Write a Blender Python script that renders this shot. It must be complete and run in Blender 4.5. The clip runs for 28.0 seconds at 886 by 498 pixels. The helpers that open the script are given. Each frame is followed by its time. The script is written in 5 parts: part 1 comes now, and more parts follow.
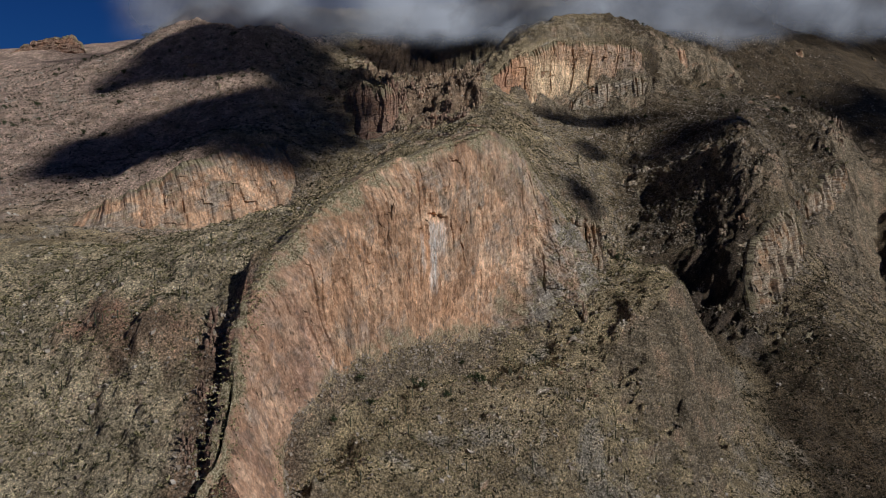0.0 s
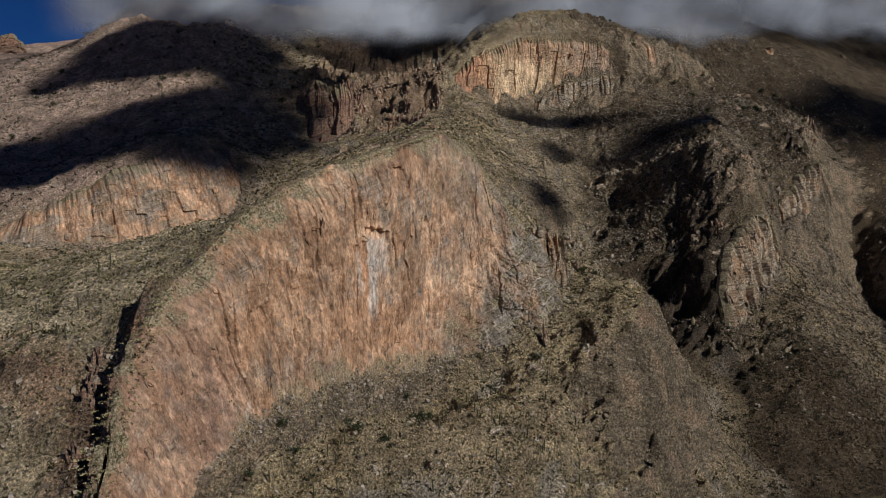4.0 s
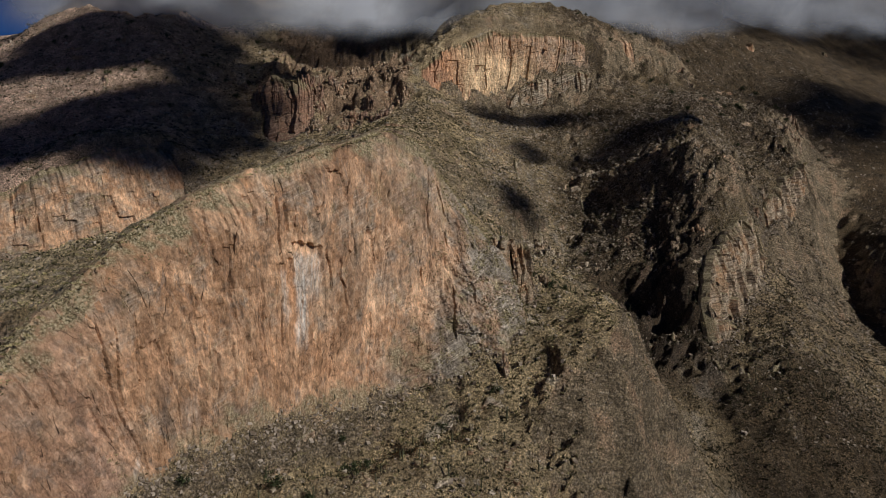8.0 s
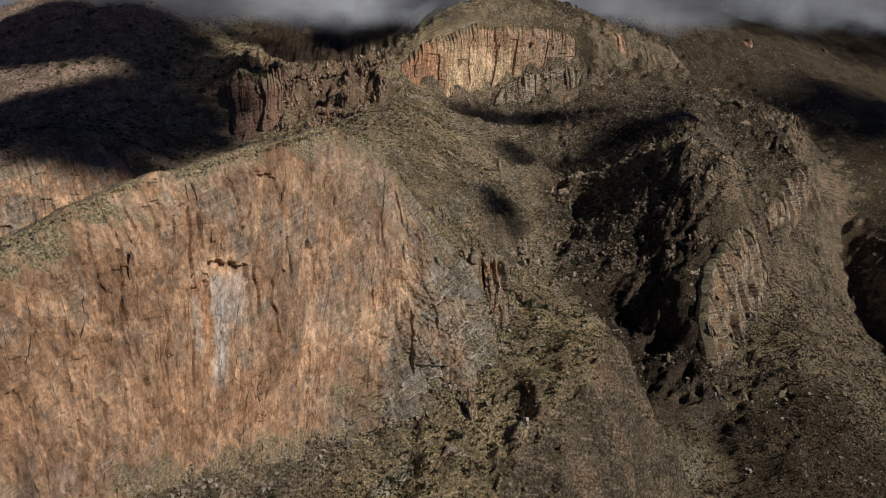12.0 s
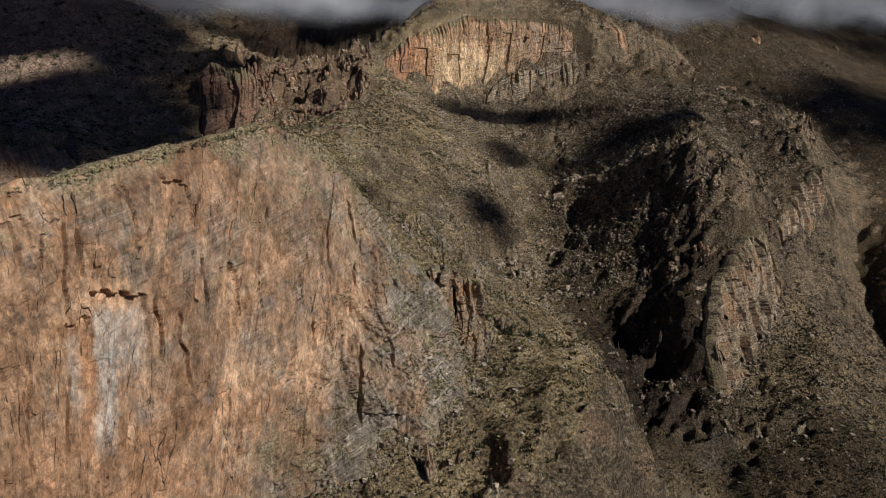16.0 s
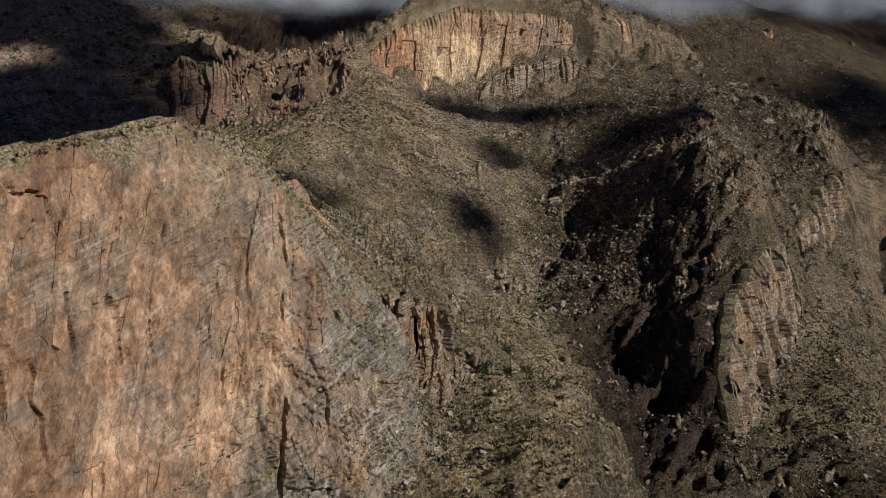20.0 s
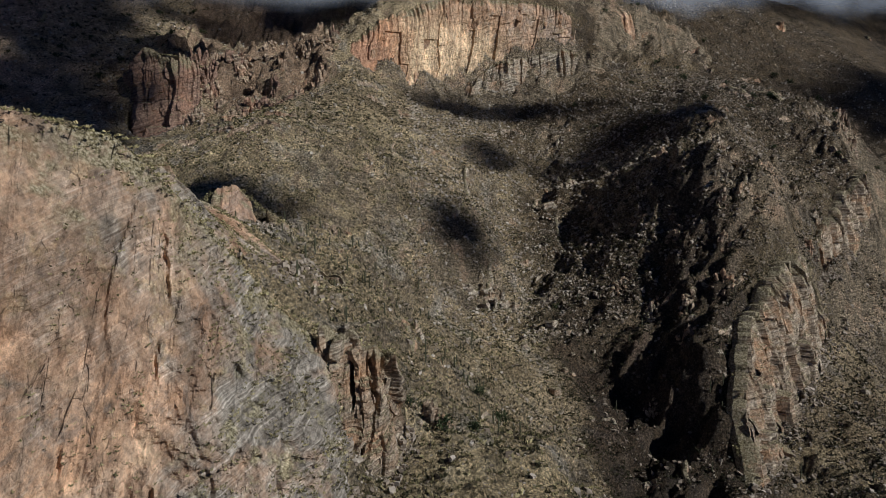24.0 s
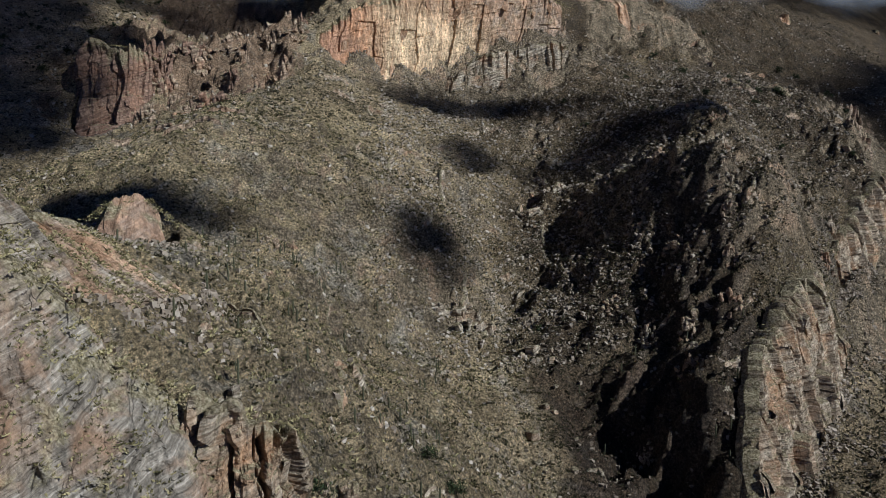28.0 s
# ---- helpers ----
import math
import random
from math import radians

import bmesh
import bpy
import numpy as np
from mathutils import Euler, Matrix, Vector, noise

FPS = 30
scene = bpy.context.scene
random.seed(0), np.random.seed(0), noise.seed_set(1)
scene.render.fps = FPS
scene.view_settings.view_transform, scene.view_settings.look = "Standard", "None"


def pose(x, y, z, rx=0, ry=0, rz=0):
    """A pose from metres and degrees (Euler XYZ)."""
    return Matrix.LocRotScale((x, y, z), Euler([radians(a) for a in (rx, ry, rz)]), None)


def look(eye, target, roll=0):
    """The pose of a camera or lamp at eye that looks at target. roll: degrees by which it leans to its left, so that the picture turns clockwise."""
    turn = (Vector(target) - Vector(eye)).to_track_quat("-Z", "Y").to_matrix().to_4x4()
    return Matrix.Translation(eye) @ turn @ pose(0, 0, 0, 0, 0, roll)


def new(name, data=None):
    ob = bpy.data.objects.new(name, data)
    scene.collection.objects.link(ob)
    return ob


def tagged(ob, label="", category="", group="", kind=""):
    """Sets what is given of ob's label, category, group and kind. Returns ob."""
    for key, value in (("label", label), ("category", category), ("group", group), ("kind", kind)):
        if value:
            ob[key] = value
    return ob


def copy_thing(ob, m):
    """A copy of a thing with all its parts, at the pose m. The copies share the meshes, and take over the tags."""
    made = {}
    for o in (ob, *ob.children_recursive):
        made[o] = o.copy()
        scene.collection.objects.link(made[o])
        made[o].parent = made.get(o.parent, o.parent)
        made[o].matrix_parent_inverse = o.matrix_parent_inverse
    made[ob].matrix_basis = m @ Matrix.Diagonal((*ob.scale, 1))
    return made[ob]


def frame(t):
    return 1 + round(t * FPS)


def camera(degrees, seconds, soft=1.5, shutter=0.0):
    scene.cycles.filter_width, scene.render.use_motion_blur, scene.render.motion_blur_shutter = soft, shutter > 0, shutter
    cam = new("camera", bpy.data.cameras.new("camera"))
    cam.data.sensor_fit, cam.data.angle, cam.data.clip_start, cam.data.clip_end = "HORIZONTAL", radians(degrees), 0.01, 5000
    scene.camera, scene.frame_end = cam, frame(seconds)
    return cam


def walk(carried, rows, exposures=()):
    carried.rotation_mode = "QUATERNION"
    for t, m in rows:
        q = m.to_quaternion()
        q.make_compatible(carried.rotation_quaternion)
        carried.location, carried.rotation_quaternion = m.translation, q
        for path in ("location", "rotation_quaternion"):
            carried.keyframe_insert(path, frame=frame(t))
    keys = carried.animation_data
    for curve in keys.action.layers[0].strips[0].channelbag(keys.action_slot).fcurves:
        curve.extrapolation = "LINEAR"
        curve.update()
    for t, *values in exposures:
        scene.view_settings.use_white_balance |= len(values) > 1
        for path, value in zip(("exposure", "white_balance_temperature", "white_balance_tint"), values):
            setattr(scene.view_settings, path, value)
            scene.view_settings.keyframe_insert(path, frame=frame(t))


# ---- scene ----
cam = camera(64.5, 28.0, soft=0.45)
METRES, EYE, TILT, LEAN, TURN = 420.0, 300.0, -8.2, 0.0, 0.0
ROWS = [
    (0.0, 0.0, 0.0, 0.0, 0.0, 0.0, -0.0),
    (0.5, 0.0051, 0.0148, 0.0032, -0.1, -0.01, 0.04),
    (1.0, 0.0105, 0.0299, 0.0061, -0.24, -0.0, 0.1),
    (1.5, 0.0161, 0.0451, 0.0092, -0.58, -0.0, 0.21),
    (2.0, 0.0217, 0.0607, 0.0121, -0.94, 0.03, 0.35),
    (2.5, 0.0275, 0.0763, 0.0149, -1.27, 0.06, 0.47),
    (3.0, 0.0336, 0.0921, 0.0177, -1.56, 0.07, 0.58),
    (3.5, 0.0396, 0.1082, 0.0204, -1.83, 0.08, 0.67),
    (5.5, 0.0639, 0.1731, 0.0315, -2.79, 0.05, 0.84),
    (6.0, 0.0704, 0.1893, 0.034, -3.0, 0.04, 0.87),
    (6.5, 0.0767, 0.2057, 0.0364, -3.17, 0.04, 0.88),
    (7.0, 0.083, 0.2222, 0.0387, -3.35, 0.02, 0.88),
    (7.5, 0.0895, 0.2386, 0.0412, -3.49, 0.0, 0.89),
    (8.0, 0.0958, 0.2551, 0.0437, -3.62, -0.02, 0.89),
    (8.5, 0.1022, 0.2718, 0.0459, -3.73, -0.04, 0.89),
    (9.0, 0.1086, 0.2884, 0.0483, -3.83, -0.05, 0.88),
    (9.5, 0.1152, 0.3048, 0.0508, -3.9, -0.07, 0.89),
    (10.0, 0.1215, 0.3216, 0.0531, -3.96, -0.06, 0.88),
    (10.5, 0.128, 0.3382, 0.0555, -4.0, -0.08, 0.87),
    (11.0, 0.1344, 0.3548, 0.058, -4.03, -0.08, 0.85),
    (11.5, 0.1409, 0.3715, 0.0604, -4.05, -0.08, 0.83),
    (12.0, 0.1473, 0.3881, 0.0629, -4.06, -0.09, 0.81),
    (12.5, 0.1538, 0.4046, 0.0655, -4.06, -0.08, 0.8),
    (14.5, 0.1803, 0.4706, 0.0755, -3.95, -0.05, 0.68),
    (15.0, 0.1861, 0.4863, 0.078, -3.94, -0.06, 0.65),
    (15.5, 0.1927, 0.503, 0.0804, -3.9, -0.06, 0.63),
    (16.0, 0.1991, 0.5199, 0.0827, -3.87, -0.07, 0.61),
    (16.5, 0.2055, 0.5367, 0.0851, -3.82, -0.09, 0.58),
    (17.0, 0.212, 0.5533, 0.0874, -3.76, -0.09, 0.57),
    (17.5, 0.2184, 0.5702, 0.0897, -3.7, -0.11, 0.54),
    (18.0, 0.2249, 0.587, 0.0921, -3.64, -0.11, 0.53),
    (18.5, 0.2314, 0.6039, 0.0946, -3.59, -0.11, 0.52),
    (19.0, 0.2379, 0.6207, 0.0971, -3.54, -0.09, 0.51),
    (19.5, 0.2443, 0.6375, 0.0996, -3.49, -0.08, 0.5),
    (20.0, 0.2509, 0.6541, 0.1022, -3.44, -0.07, 0.48),
    (20.5, 0.2574, 0.671, 0.1047, -3.39, -0.06, 0.47),
    (21.0, 0.2638, 0.6878, 0.1072, -3.34, -0.05, 0.46),
    (21.5, 0.2704, 0.7046, 0.1098, -3.29, -0.05, 0.44),
    (23.5, 0.2962, 0.7723, 0.1194, -3.11, -0.06, 0.36),
    (24.0, 0.3028, 0.789, 0.1218, -3.05, -0.07, 0.35),
    (24.5, 0.3093, 0.806, 0.1241, -3.01, -0.1, 0.33),
    (25.0, 0.3157, 0.8229, 0.1265, -2.98, -0.11, 0.33),
    (25.5, 0.3222, 0.8398, 0.129, -2.94, -0.12, 0.33),
    (26.0, 0.3287, 0.8567, 0.1315, -2.89, -0.13, 0.33),
    (26.5, 0.3351, 0.8738, 0.1341, -2.86, -0.12, 0.33),
    (27.0, 0.3417, 0.8904, 0.1368, -2.88, -0.12, 0.33),
    (27.5, 0.3483, 0.9072, 0.1395, -3.04, -0.12, 0.36),
    (28.0, 0.3548, 0.9239, 0.1423, -3.2, -0.12, 0.39),
]
walk(cam, [(t, pose(0, 0, EYE, TILT, LEAN, TURN) @ pose(METRES * x, METRES * y, METRES * z, 90 + pitch, roll, yaw)) for t, x, y, z, yaw, pitch, roll in ROWS], ((0.0, -0.6, 5850, 10), (10.0, -0.62, 6400, 11), (18.0, -0.5, 6350, 11), (24.0, -0.36, 5750, 8), (28.0, -0.16, 5450, 6)))

# ---- world, sun, exposure ----
SUN_AZ, SUN_EL = radians(-33.0), radians(36.0)      # azimuth from +x, anticlockwise
TO_SUN = Vector((math.cos(SUN_AZ) * math.cos(SUN_EL), math.sin(SUN_AZ) * math.cos(SUN_EL), math.sin(SUN_EL)))
world = bpy.data.worlds.new("desert_sky")
scene.world = world
world.use_nodes = True
_nt = world.node_tree
_sky = _nt.nodes.new("ShaderNodeTexSky")
_sky.sky_type = 'NISHITA'
_sky.sun_disc = False
_sky.sun_elevation = SUN_EL
_sky.sun_rotation = math.pi / 2 - SUN_AZ
_sky.altitude = 1100
_sky.dust_density = 0.3
_sky.ozone_density = 2.5
_tint = _nt.nodes.new("ShaderNodeMix")
_tint.data_type, _tint.blend_type = 'RGBA', 'MULTIPLY'
_tint.inputs[0].default_value = 1.0
_tint.inputs[7].default_value = (0.42, 1.2, 2.9, 1)      # clear, deep blue mountain air
_nt.links.new(_sky.outputs[0], _tint.inputs[6])
_nt.links.new(_tint.outputs[2], _nt.nodes["Background"].inputs[0])
_nt.nodes["Background"].inputs[1].default_value = 0.010
sun_data = bpy.data.lights.new("sun", 'SUN')
sun_data.energy, sun_data.angle, sun_data.color = 5.0, radians(0.55), (1.0, 0.95, 0.88)
sun = new("sun", sun_data)
sun.matrix_world = look((400, -400, 900), Vector((400, -400, 900)) - TO_SUN)


# ---- noise in numpy ----
def _hash(ix, iy, iz, seed):
    h = (ix.astype(np.int64) * 374761393 + iy.astype(np.int64) * 668265263 + iz.astype(np.int64) * 2147483647 + seed * 1274126177) & 0xffffffff
    h = ((h ^ (h >> 13)) * 1274126177) & 0xffffffff
    h = ((h ^ (h >> 16)) * 2246822519) & 0xffffffff
    return ((h ^ (h >> 15)) & 0xffffff) / float(0xffffff) * 2 - 1


def vnoise(x, y, z=None, seed=0):
    """Smooth value noise in -1..1 on arrays."""
    x, y = np.asarray(x, float), np.asarray(y, float)
    z = np.zeros_like(x) if z is None else np.asarray(z, float) + 0 * x
    y = y + 0 * x
    ix, iy, iz = np.floor(x), np.floor(y), np.floor(z)
    fx, fy, fz = x - ix, y - iy, z - iz
    fx, fy, fz = (f * f * f * (f * (f * 6 - 15) + 10) for f in (fx, fy, fz))
    out = 0
    flat = not np.any(fz)
    for dz in ((0,) if flat else (0, 1)):
        a = _hash(ix, iy, iz + dz, seed) * (1 - fx) + _hash(ix + 1, iy, iz + dz, seed) * fx
        b = _hash(ix, iy + 1, iz + dz, seed) * (1 - fx) + _hash(ix + 1, iy + 1, iz + dz, seed) * fx
        c = a * (1 - fy) + b * fy
        out = out + (c if flat else c * ((1 - fz) if dz == 0 else fz))
    return out


def fbm(x, y, z=None, octaves=4, gain=0.5, seed=0):
    out, amp, f = 0, 1.0, 1.0
    for k in range(octaves):
        out = out + amp * vnoise(np.asarray(x) * f + 17.3 * k, np.asarray(y) * f - 9.1 * k, None if z is None else np.asarray(z) * f + 5.7 * k, seed + k)
        amp, f = amp * gain, f * 2.03
    return out


def ridged(x, y, z=None, octaves=4, gain=0.5, seed=0):
    out, amp, f = 0, 1.0, 1.0
    for k in range(octaves):
        out = out + amp * (1 - 2 * np.abs(vnoise(np.asarray(x) * f + 3.3 * k, np.asarray(y) * f + 8.8 * k, None if z is None else np.asarray(z) * f, seed + k)))
        amp, f = amp * gain, f * 2.1
    return out


def smooth(a, b, v):
    t = np.clip((v - a) / (b - a), 0, 1)
    return t * t * (3 - 2 * t)


def lerp_line(line, n):
    """n points evenly spaced along a line of points."""
    p = np.array(line, float)
    s = np.concatenate(([0], np.cumsum(np.linalg.norm(np.diff(p, axis=0), axis=1))))
    q = np.linspace(0, s[-1], n)
    return np.stack([np.interp(q, s, p[:, k]) for k in range(p.shape[1])], 1)

# ---- the plan of the mountain: crest lines, wall feet and gullies ----
MAIN_TOP = [(-92, 258, 163), (-93, 288, 190), (-94, 312, 212), (-91, 332, 228), (-82, 357, 247), (-58, 390, 274), (-32, 423, 290), (6, 466, 303), (34, 501, 313), (53, 519, 306)]
MAIN_FOOT = [(-64, 262, 122), (-74, 298, 134), (-84, 332, 152), (-63, 365, 182), (-46, 383, 181), (-22, 411, 186), (-3, 431, 184), (22, 448, 179), (45, 459, 185), (72, 465, 191), (98, 475, 199), (107, 488, 203), (114, 520, 206)]
MAIN_END = [(53, 520, 302), (66, 533, 282), (88, 543, 255), (104, 552, 241), (122, 562, 230)]
MAIN_BACK = [(36, 510, 309), (43, 545, 305), (45, 575, 296), (47, 600, 284), (48, 620, 275), (46, 640, 273), (40, 656, 279), (52, 670, 281), (66, 682, 266)]
HOLLOW = [(-30, 640, 264), (-5, 668, 252), (28, 692, 247), (62, 702, 249), (92, 712, 250)]
MAIN_BROW = [(x - 7, y + 6, z - 3) for x, y, z in MAIN_TOP[4:9]]
MAIN_BEHIND = [(x - 19, y + 17, z - 15) for x, y, z in MAIN_TOP[4:9]]
BACK_SLOPE = [(-20, 520, 280), (-65, 470, 270), (-100, 420, 250), (-135, 365, 226)]
ARETE_LEFT = [(-99, 248, 138), (-100, 272, 160), (-100, 298, 184), (-102, 322, 203), (-106, 342, 217)]
ARETE_WEST = [(-107, 248, 148), (-108, 272, 171), (-108, 298, 194), (-112, 322, 211), (-116, 344, 221)]
LEFT_FLANK = [(-144, 336, 218), (-152, 330, 203), (-159, 296, 179), (-165, 260, 153), (-160, 200, 118)]
LEFT_SLOPE = [(-180, 362, 217), (-240, 380, 210), (-330, 470, 215), (-450, 600, 215)]
LEFT_HOLLOW = [(-110, 600, 236), (-150, 700, 228), (-165, 790, 238), (-140, 870, 275), (-110, 960, 310)]
LEFT_WALL_FOOT = [(-360, 700, 220), (-315, 722, 220), (-270, 745, 221), (-225, 780, 225), (-180, 818, 240)]
LEFT_WALL_TOP = [(-370, 735, 232), (-330, 748, 250), (-290, 768, 274), (-244, 803, 299), (-205, 838, 303), (-185, 858, 301)]
LEFT_KNOB = [(-560, 860, 250), (-500, 960, 310), (-440, 1040, 362), (-350, 1060, 395), (-263, 1070, 412), (-200, 1090, 395)]
LEFT_DARK = [(-400, 940, 292), (-300, 950, 330), (-220, 980, 340)]
LEFT_SKYLINE = [(-1100, 1500, 490), (-900, 1490, 494), (-840, 1490, 496), (-740, 1484, 492), (-660, 1470, 489), (-565, 1335, 487), (-482, 1244, 500)]
LEFT_FAR = [(-900, 1100, 330), (-700, 1000, 325), (-522, 1148, 399)]
CRAG_FOOT = [(-110, 990, 312), (-60, 985, 325), (0, 965, 330), (40, 950, 338)]
CRAG_TOP = [(-120, 1048, 378), (-60, 1070, 376), (0, 1060, 372), (40, 1040, 366)]
CRAG_BACK = [(-150, 1200, 430), (-76, 1265, 409), (0, 1250, 405), (60, 1200, 420)]
UPPER_FOOT = [(63, 1040, 377), (89, 1054, 378), (125, 1070, 370), (153, 1080, 361), (178, 1092, 376), (217, 1108, 393), (266, 1124, 407), (328, 1140, 422), (395, 1165, 418), (470, 1205, 440)]
UPPER_TOP = [(68, 1055, 401), (96, 1069, 423), (130, 1089, 443), (160, 1103, 454), (191, 1115, 460), (231, 1129, 463), (280, 1143, 461), (330, 1153, 448), (402, 1184, 452), (474, 1215, 450)]
SHOULDER = [(26, 740, 274), (32, 775, 298), (46, 802, 314), (60, 900, 335), (80, 1010, 366)]
MID_SLOPE = [(86, 744, 255), (120, 800, 250), (154, 816, 238), (180, 950, 288), (195, 1040, 330)]
MID_LOW = [(124, 697, 205), (160, 740, 192), (198, 805, 187)]
GULLY = [(262, 300, 50), (240, 420, 78), (230, 481, 97), (212, 560, 132), (206, 640, 155), (214, 720, 172), (217, 795, 187), (233, 864, 207), (257, 964, 259), (280, 1040, 320)]
BENCH = [(118, 540, 205), (128, 548, 209), (143, 556, 209), (165, 590, 200), (186, 575, 196)]
BENCH_END = [(125, 446, 189), (152, 449, 192), (178, 500, 192), (192, 545, 190)]
BENCH_LOW = [(146, 428, 146), (158, 420, 124), (185, 470, 120), (150, 350, 85)]
APRON = [(-46, 352, 152), (-36, 335, 146), (-13, 386, 159), (19, 393, 163), (60, 412, 160), (92, 444, 175), (114, 452, 187)]
FRONT = [(-60, 318, 142), (-50, 240, 104), (-40, 120, 70), (0, -50, 30)]
RIDGE = [(277, 633, 151), (281, 660, 172), (286, 690, 195), (300, 710, 208), (322, 738, 222), (339, 758, 231), (341, 785, 256), (353, 827, 301), (375, 880, 318), (400, 980, 335), (430, 1100, 372), (520, 1250, 432), (661, 1342, 468)]
RIDGE_FACE = [(290, 626, 144), (318, 668, 150), (355, 708, 168), (385, 740, 177), (413, 768, 181)]
RIDGE_LEFT_FOOT = [(266, 632, 142), (270, 660, 145), (269, 690, 150), (260, 716, 162)]
RIDGE_SIDE = [(348, 742, 222), (382, 776, 231), (443, 850, 252), (480, 893, 267), (515, 922, 277), (600, 1080, 330)]
RIGHT_SLOPE = [(307, 560, 124), (378, 669, 146), (440, 790, 172), (504, 812, 138), (560, 884, 122), (620, 1000, 190)]
RIDGE_HOLLOW = [(246, 650, 142), (246, 690, 150), (240, 735, 170)]
RIDGE_FLANK = [(326, 800, 252), (300, 775, 222), (262, 768, 200), (232, 785, 191)]
RIDGE_BACK = [(400, 890, 300), (443, 916, 284), (480, 960, 292)]
EAST_GULLY = [(560, 884, 112), (574, 800, 86), (592, 720, 64), (640, 600, 40)]
EAST_SPUR = [(650, 1000, 215), (616, 890, 178), (628, 810, 166), (648, 720, 142), (690, 600, 110)]
RIGHT_LOW = [(330, 450, 60), (450, 560, 60), (560, 640, 62)]
LEFT_HIGH = [(-468, 1266, 520), (-440, 1290, 556), (-370, 1310, 572), (-280, 1330, 556)]
HIGH = [(-200, 1400, 540), (0, 1420, 540), (200, 1400, 570), (370, 1500, 575), (550, 1421, 530), (700, 1560, 600), (950, 1700, 640), (1300, 1800, 660)]
FAR_RIGHT = [(800, 1300, 400), (870, 1463, 465), (1000, 1500, 470), (1300, 1500, 430)]
FAR = [(-1500, 2300, 520), (-400, 2100, 640), (500, 2100, 760), (1500, 2200, 800)]
PLAIN = [(-1500, -300, 20), (-500, -300, 20), (500, -300, 10), (1500, -300, 20)]
WEST = [(-1600, 500, 120), (-900, 500, 190), (-600, 300, 150)]
EAST = [(1500, 500, 60), (1800, 1200, 250)]
LINES = (MAIN_TOP, MAIN_BROW, MAIN_BEHIND, MAIN_FOOT, MAIN_END, MAIN_BACK, HOLLOW, BACK_SLOPE, ARETE_LEFT, ARETE_WEST, LEFT_FLANK, LEFT_SLOPE, LEFT_HOLLOW, LEFT_WALL_FOOT, LEFT_WALL_TOP, LEFT_KNOB, LEFT_DARK,
         LEFT_SKYLINE, LEFT_FAR, CRAG_FOOT, CRAG_TOP, CRAG_BACK, UPPER_FOOT, UPPER_TOP, SHOULDER, MID_SLOPE, MID_LOW, GULLY, BENCH, BENCH_END, BENCH_LOW, APRON,
         FRONT, RIDGE, RIDGE_LEFT_FOOT, RIDGE_FACE, RIDGE_SIDE, RIDGE_HOLLOW, RIDGE_FLANK, RIDGE_BACK, RIGHT_SLOPE, EAST_GULLY, EAST_SPUR, RIGHT_LOW, LEFT_HIGH, HIGH, FAR_RIGHT, FAR, PLAIN, WEST, EAST)


def landform():
    """Spans the plan's lines with one taut surface (a cone spline); returns a function of x and y."""
    pts = []
    for line in LINES:
        length = sum(math.dist(a[:2], b[:2]) for a, b in zip(line, line[1:]))
        gap = 5 if line in (MAIN_TOP, MAIN_BROW, MAIN_BEHIND, MAIN_FOOT, MAIN_END, ARETE_LEFT, ARETE_WEST) else 14 if length < 350 else 32
        pts.append(lerp_line(line, max(len(line), int(length / gap))))
    p = np.concatenate(pts)
    c, n = p[:, :2], len(p)
    d = np.linalg.norm(c[:, None] - c[None], axis=2)
    a = np.zeros((n + 3, n + 3))
    a[:n, :n] = -d + np.eye(n) * 0.6
    a[:n, n], a[:n, n + 1:] = 1, c / 1000
    a[n:, :n] = a[:n, n:].T
    w = np.linalg.solve(a, np.concatenate([p[:, 2], np.zeros(3)]))

    def height(x, y):
        x, y = np.asarray(x, float).ravel(), np.asarray(y, float).ravel()
        out = np.empty(len(x))
        for k in range(0, len(x), 20000):
            s = slice(k, k + 20000)
            r = np.sqrt((x[s, None] - c[None, :, 0]) ** 2 + (y[s, None] - c[None, :, 1]) ** 2)
            out[s] = -r @ w[:n] + w[n] + (x[s] * w[n + 1] + y[s] * w[n + 2]) / 1000
        return out
    return height


taut = landform()


def axis_steps(core0, core1, step, lo, hi, grow=1.09):
    mid = list(np.arange(core0, core1 + step, step))
    up, s = [], step
    while not up or up[-1] < hi:
        s *= grow
        up.append((up[-1] if up else mid[-1]) + s)
    down, s = [], step
    while not down or down[-1] > lo:
        s *= grow
        down.append((down[-1] if down else mid[0]) - s)
    return np.array(down[::-1] + mid + up)


GX = axis_steps(-330, 580, 1.8, -4200, 4200)
GY = axis_steps(250, 1180, 1.8, -3500, 4600)
_mx, _my = np.meshgrid(GX, GY)
_fx, _fy = _mx.ravel(), _my.ravel()
BASE_Z = taut(_fx, _fy)
_far = np.hypot(_fx - 100, _fy - 700)
BASE_Z = BASE_Z * (1 - smooth(1900, 3600, _far)) + 60 * smooth(1900, 3600, _far)
_g = BASE_Z.reshape(_mx.shape)
_gy, _gx = np.gradient(_g, GY, GX)
STEEP = np.hypot(_gx, _gy).ravel()
_rocky = smooth(0.75, 1.25, STEEP)
_near = 1 - smooth(1500, 2600, _far)
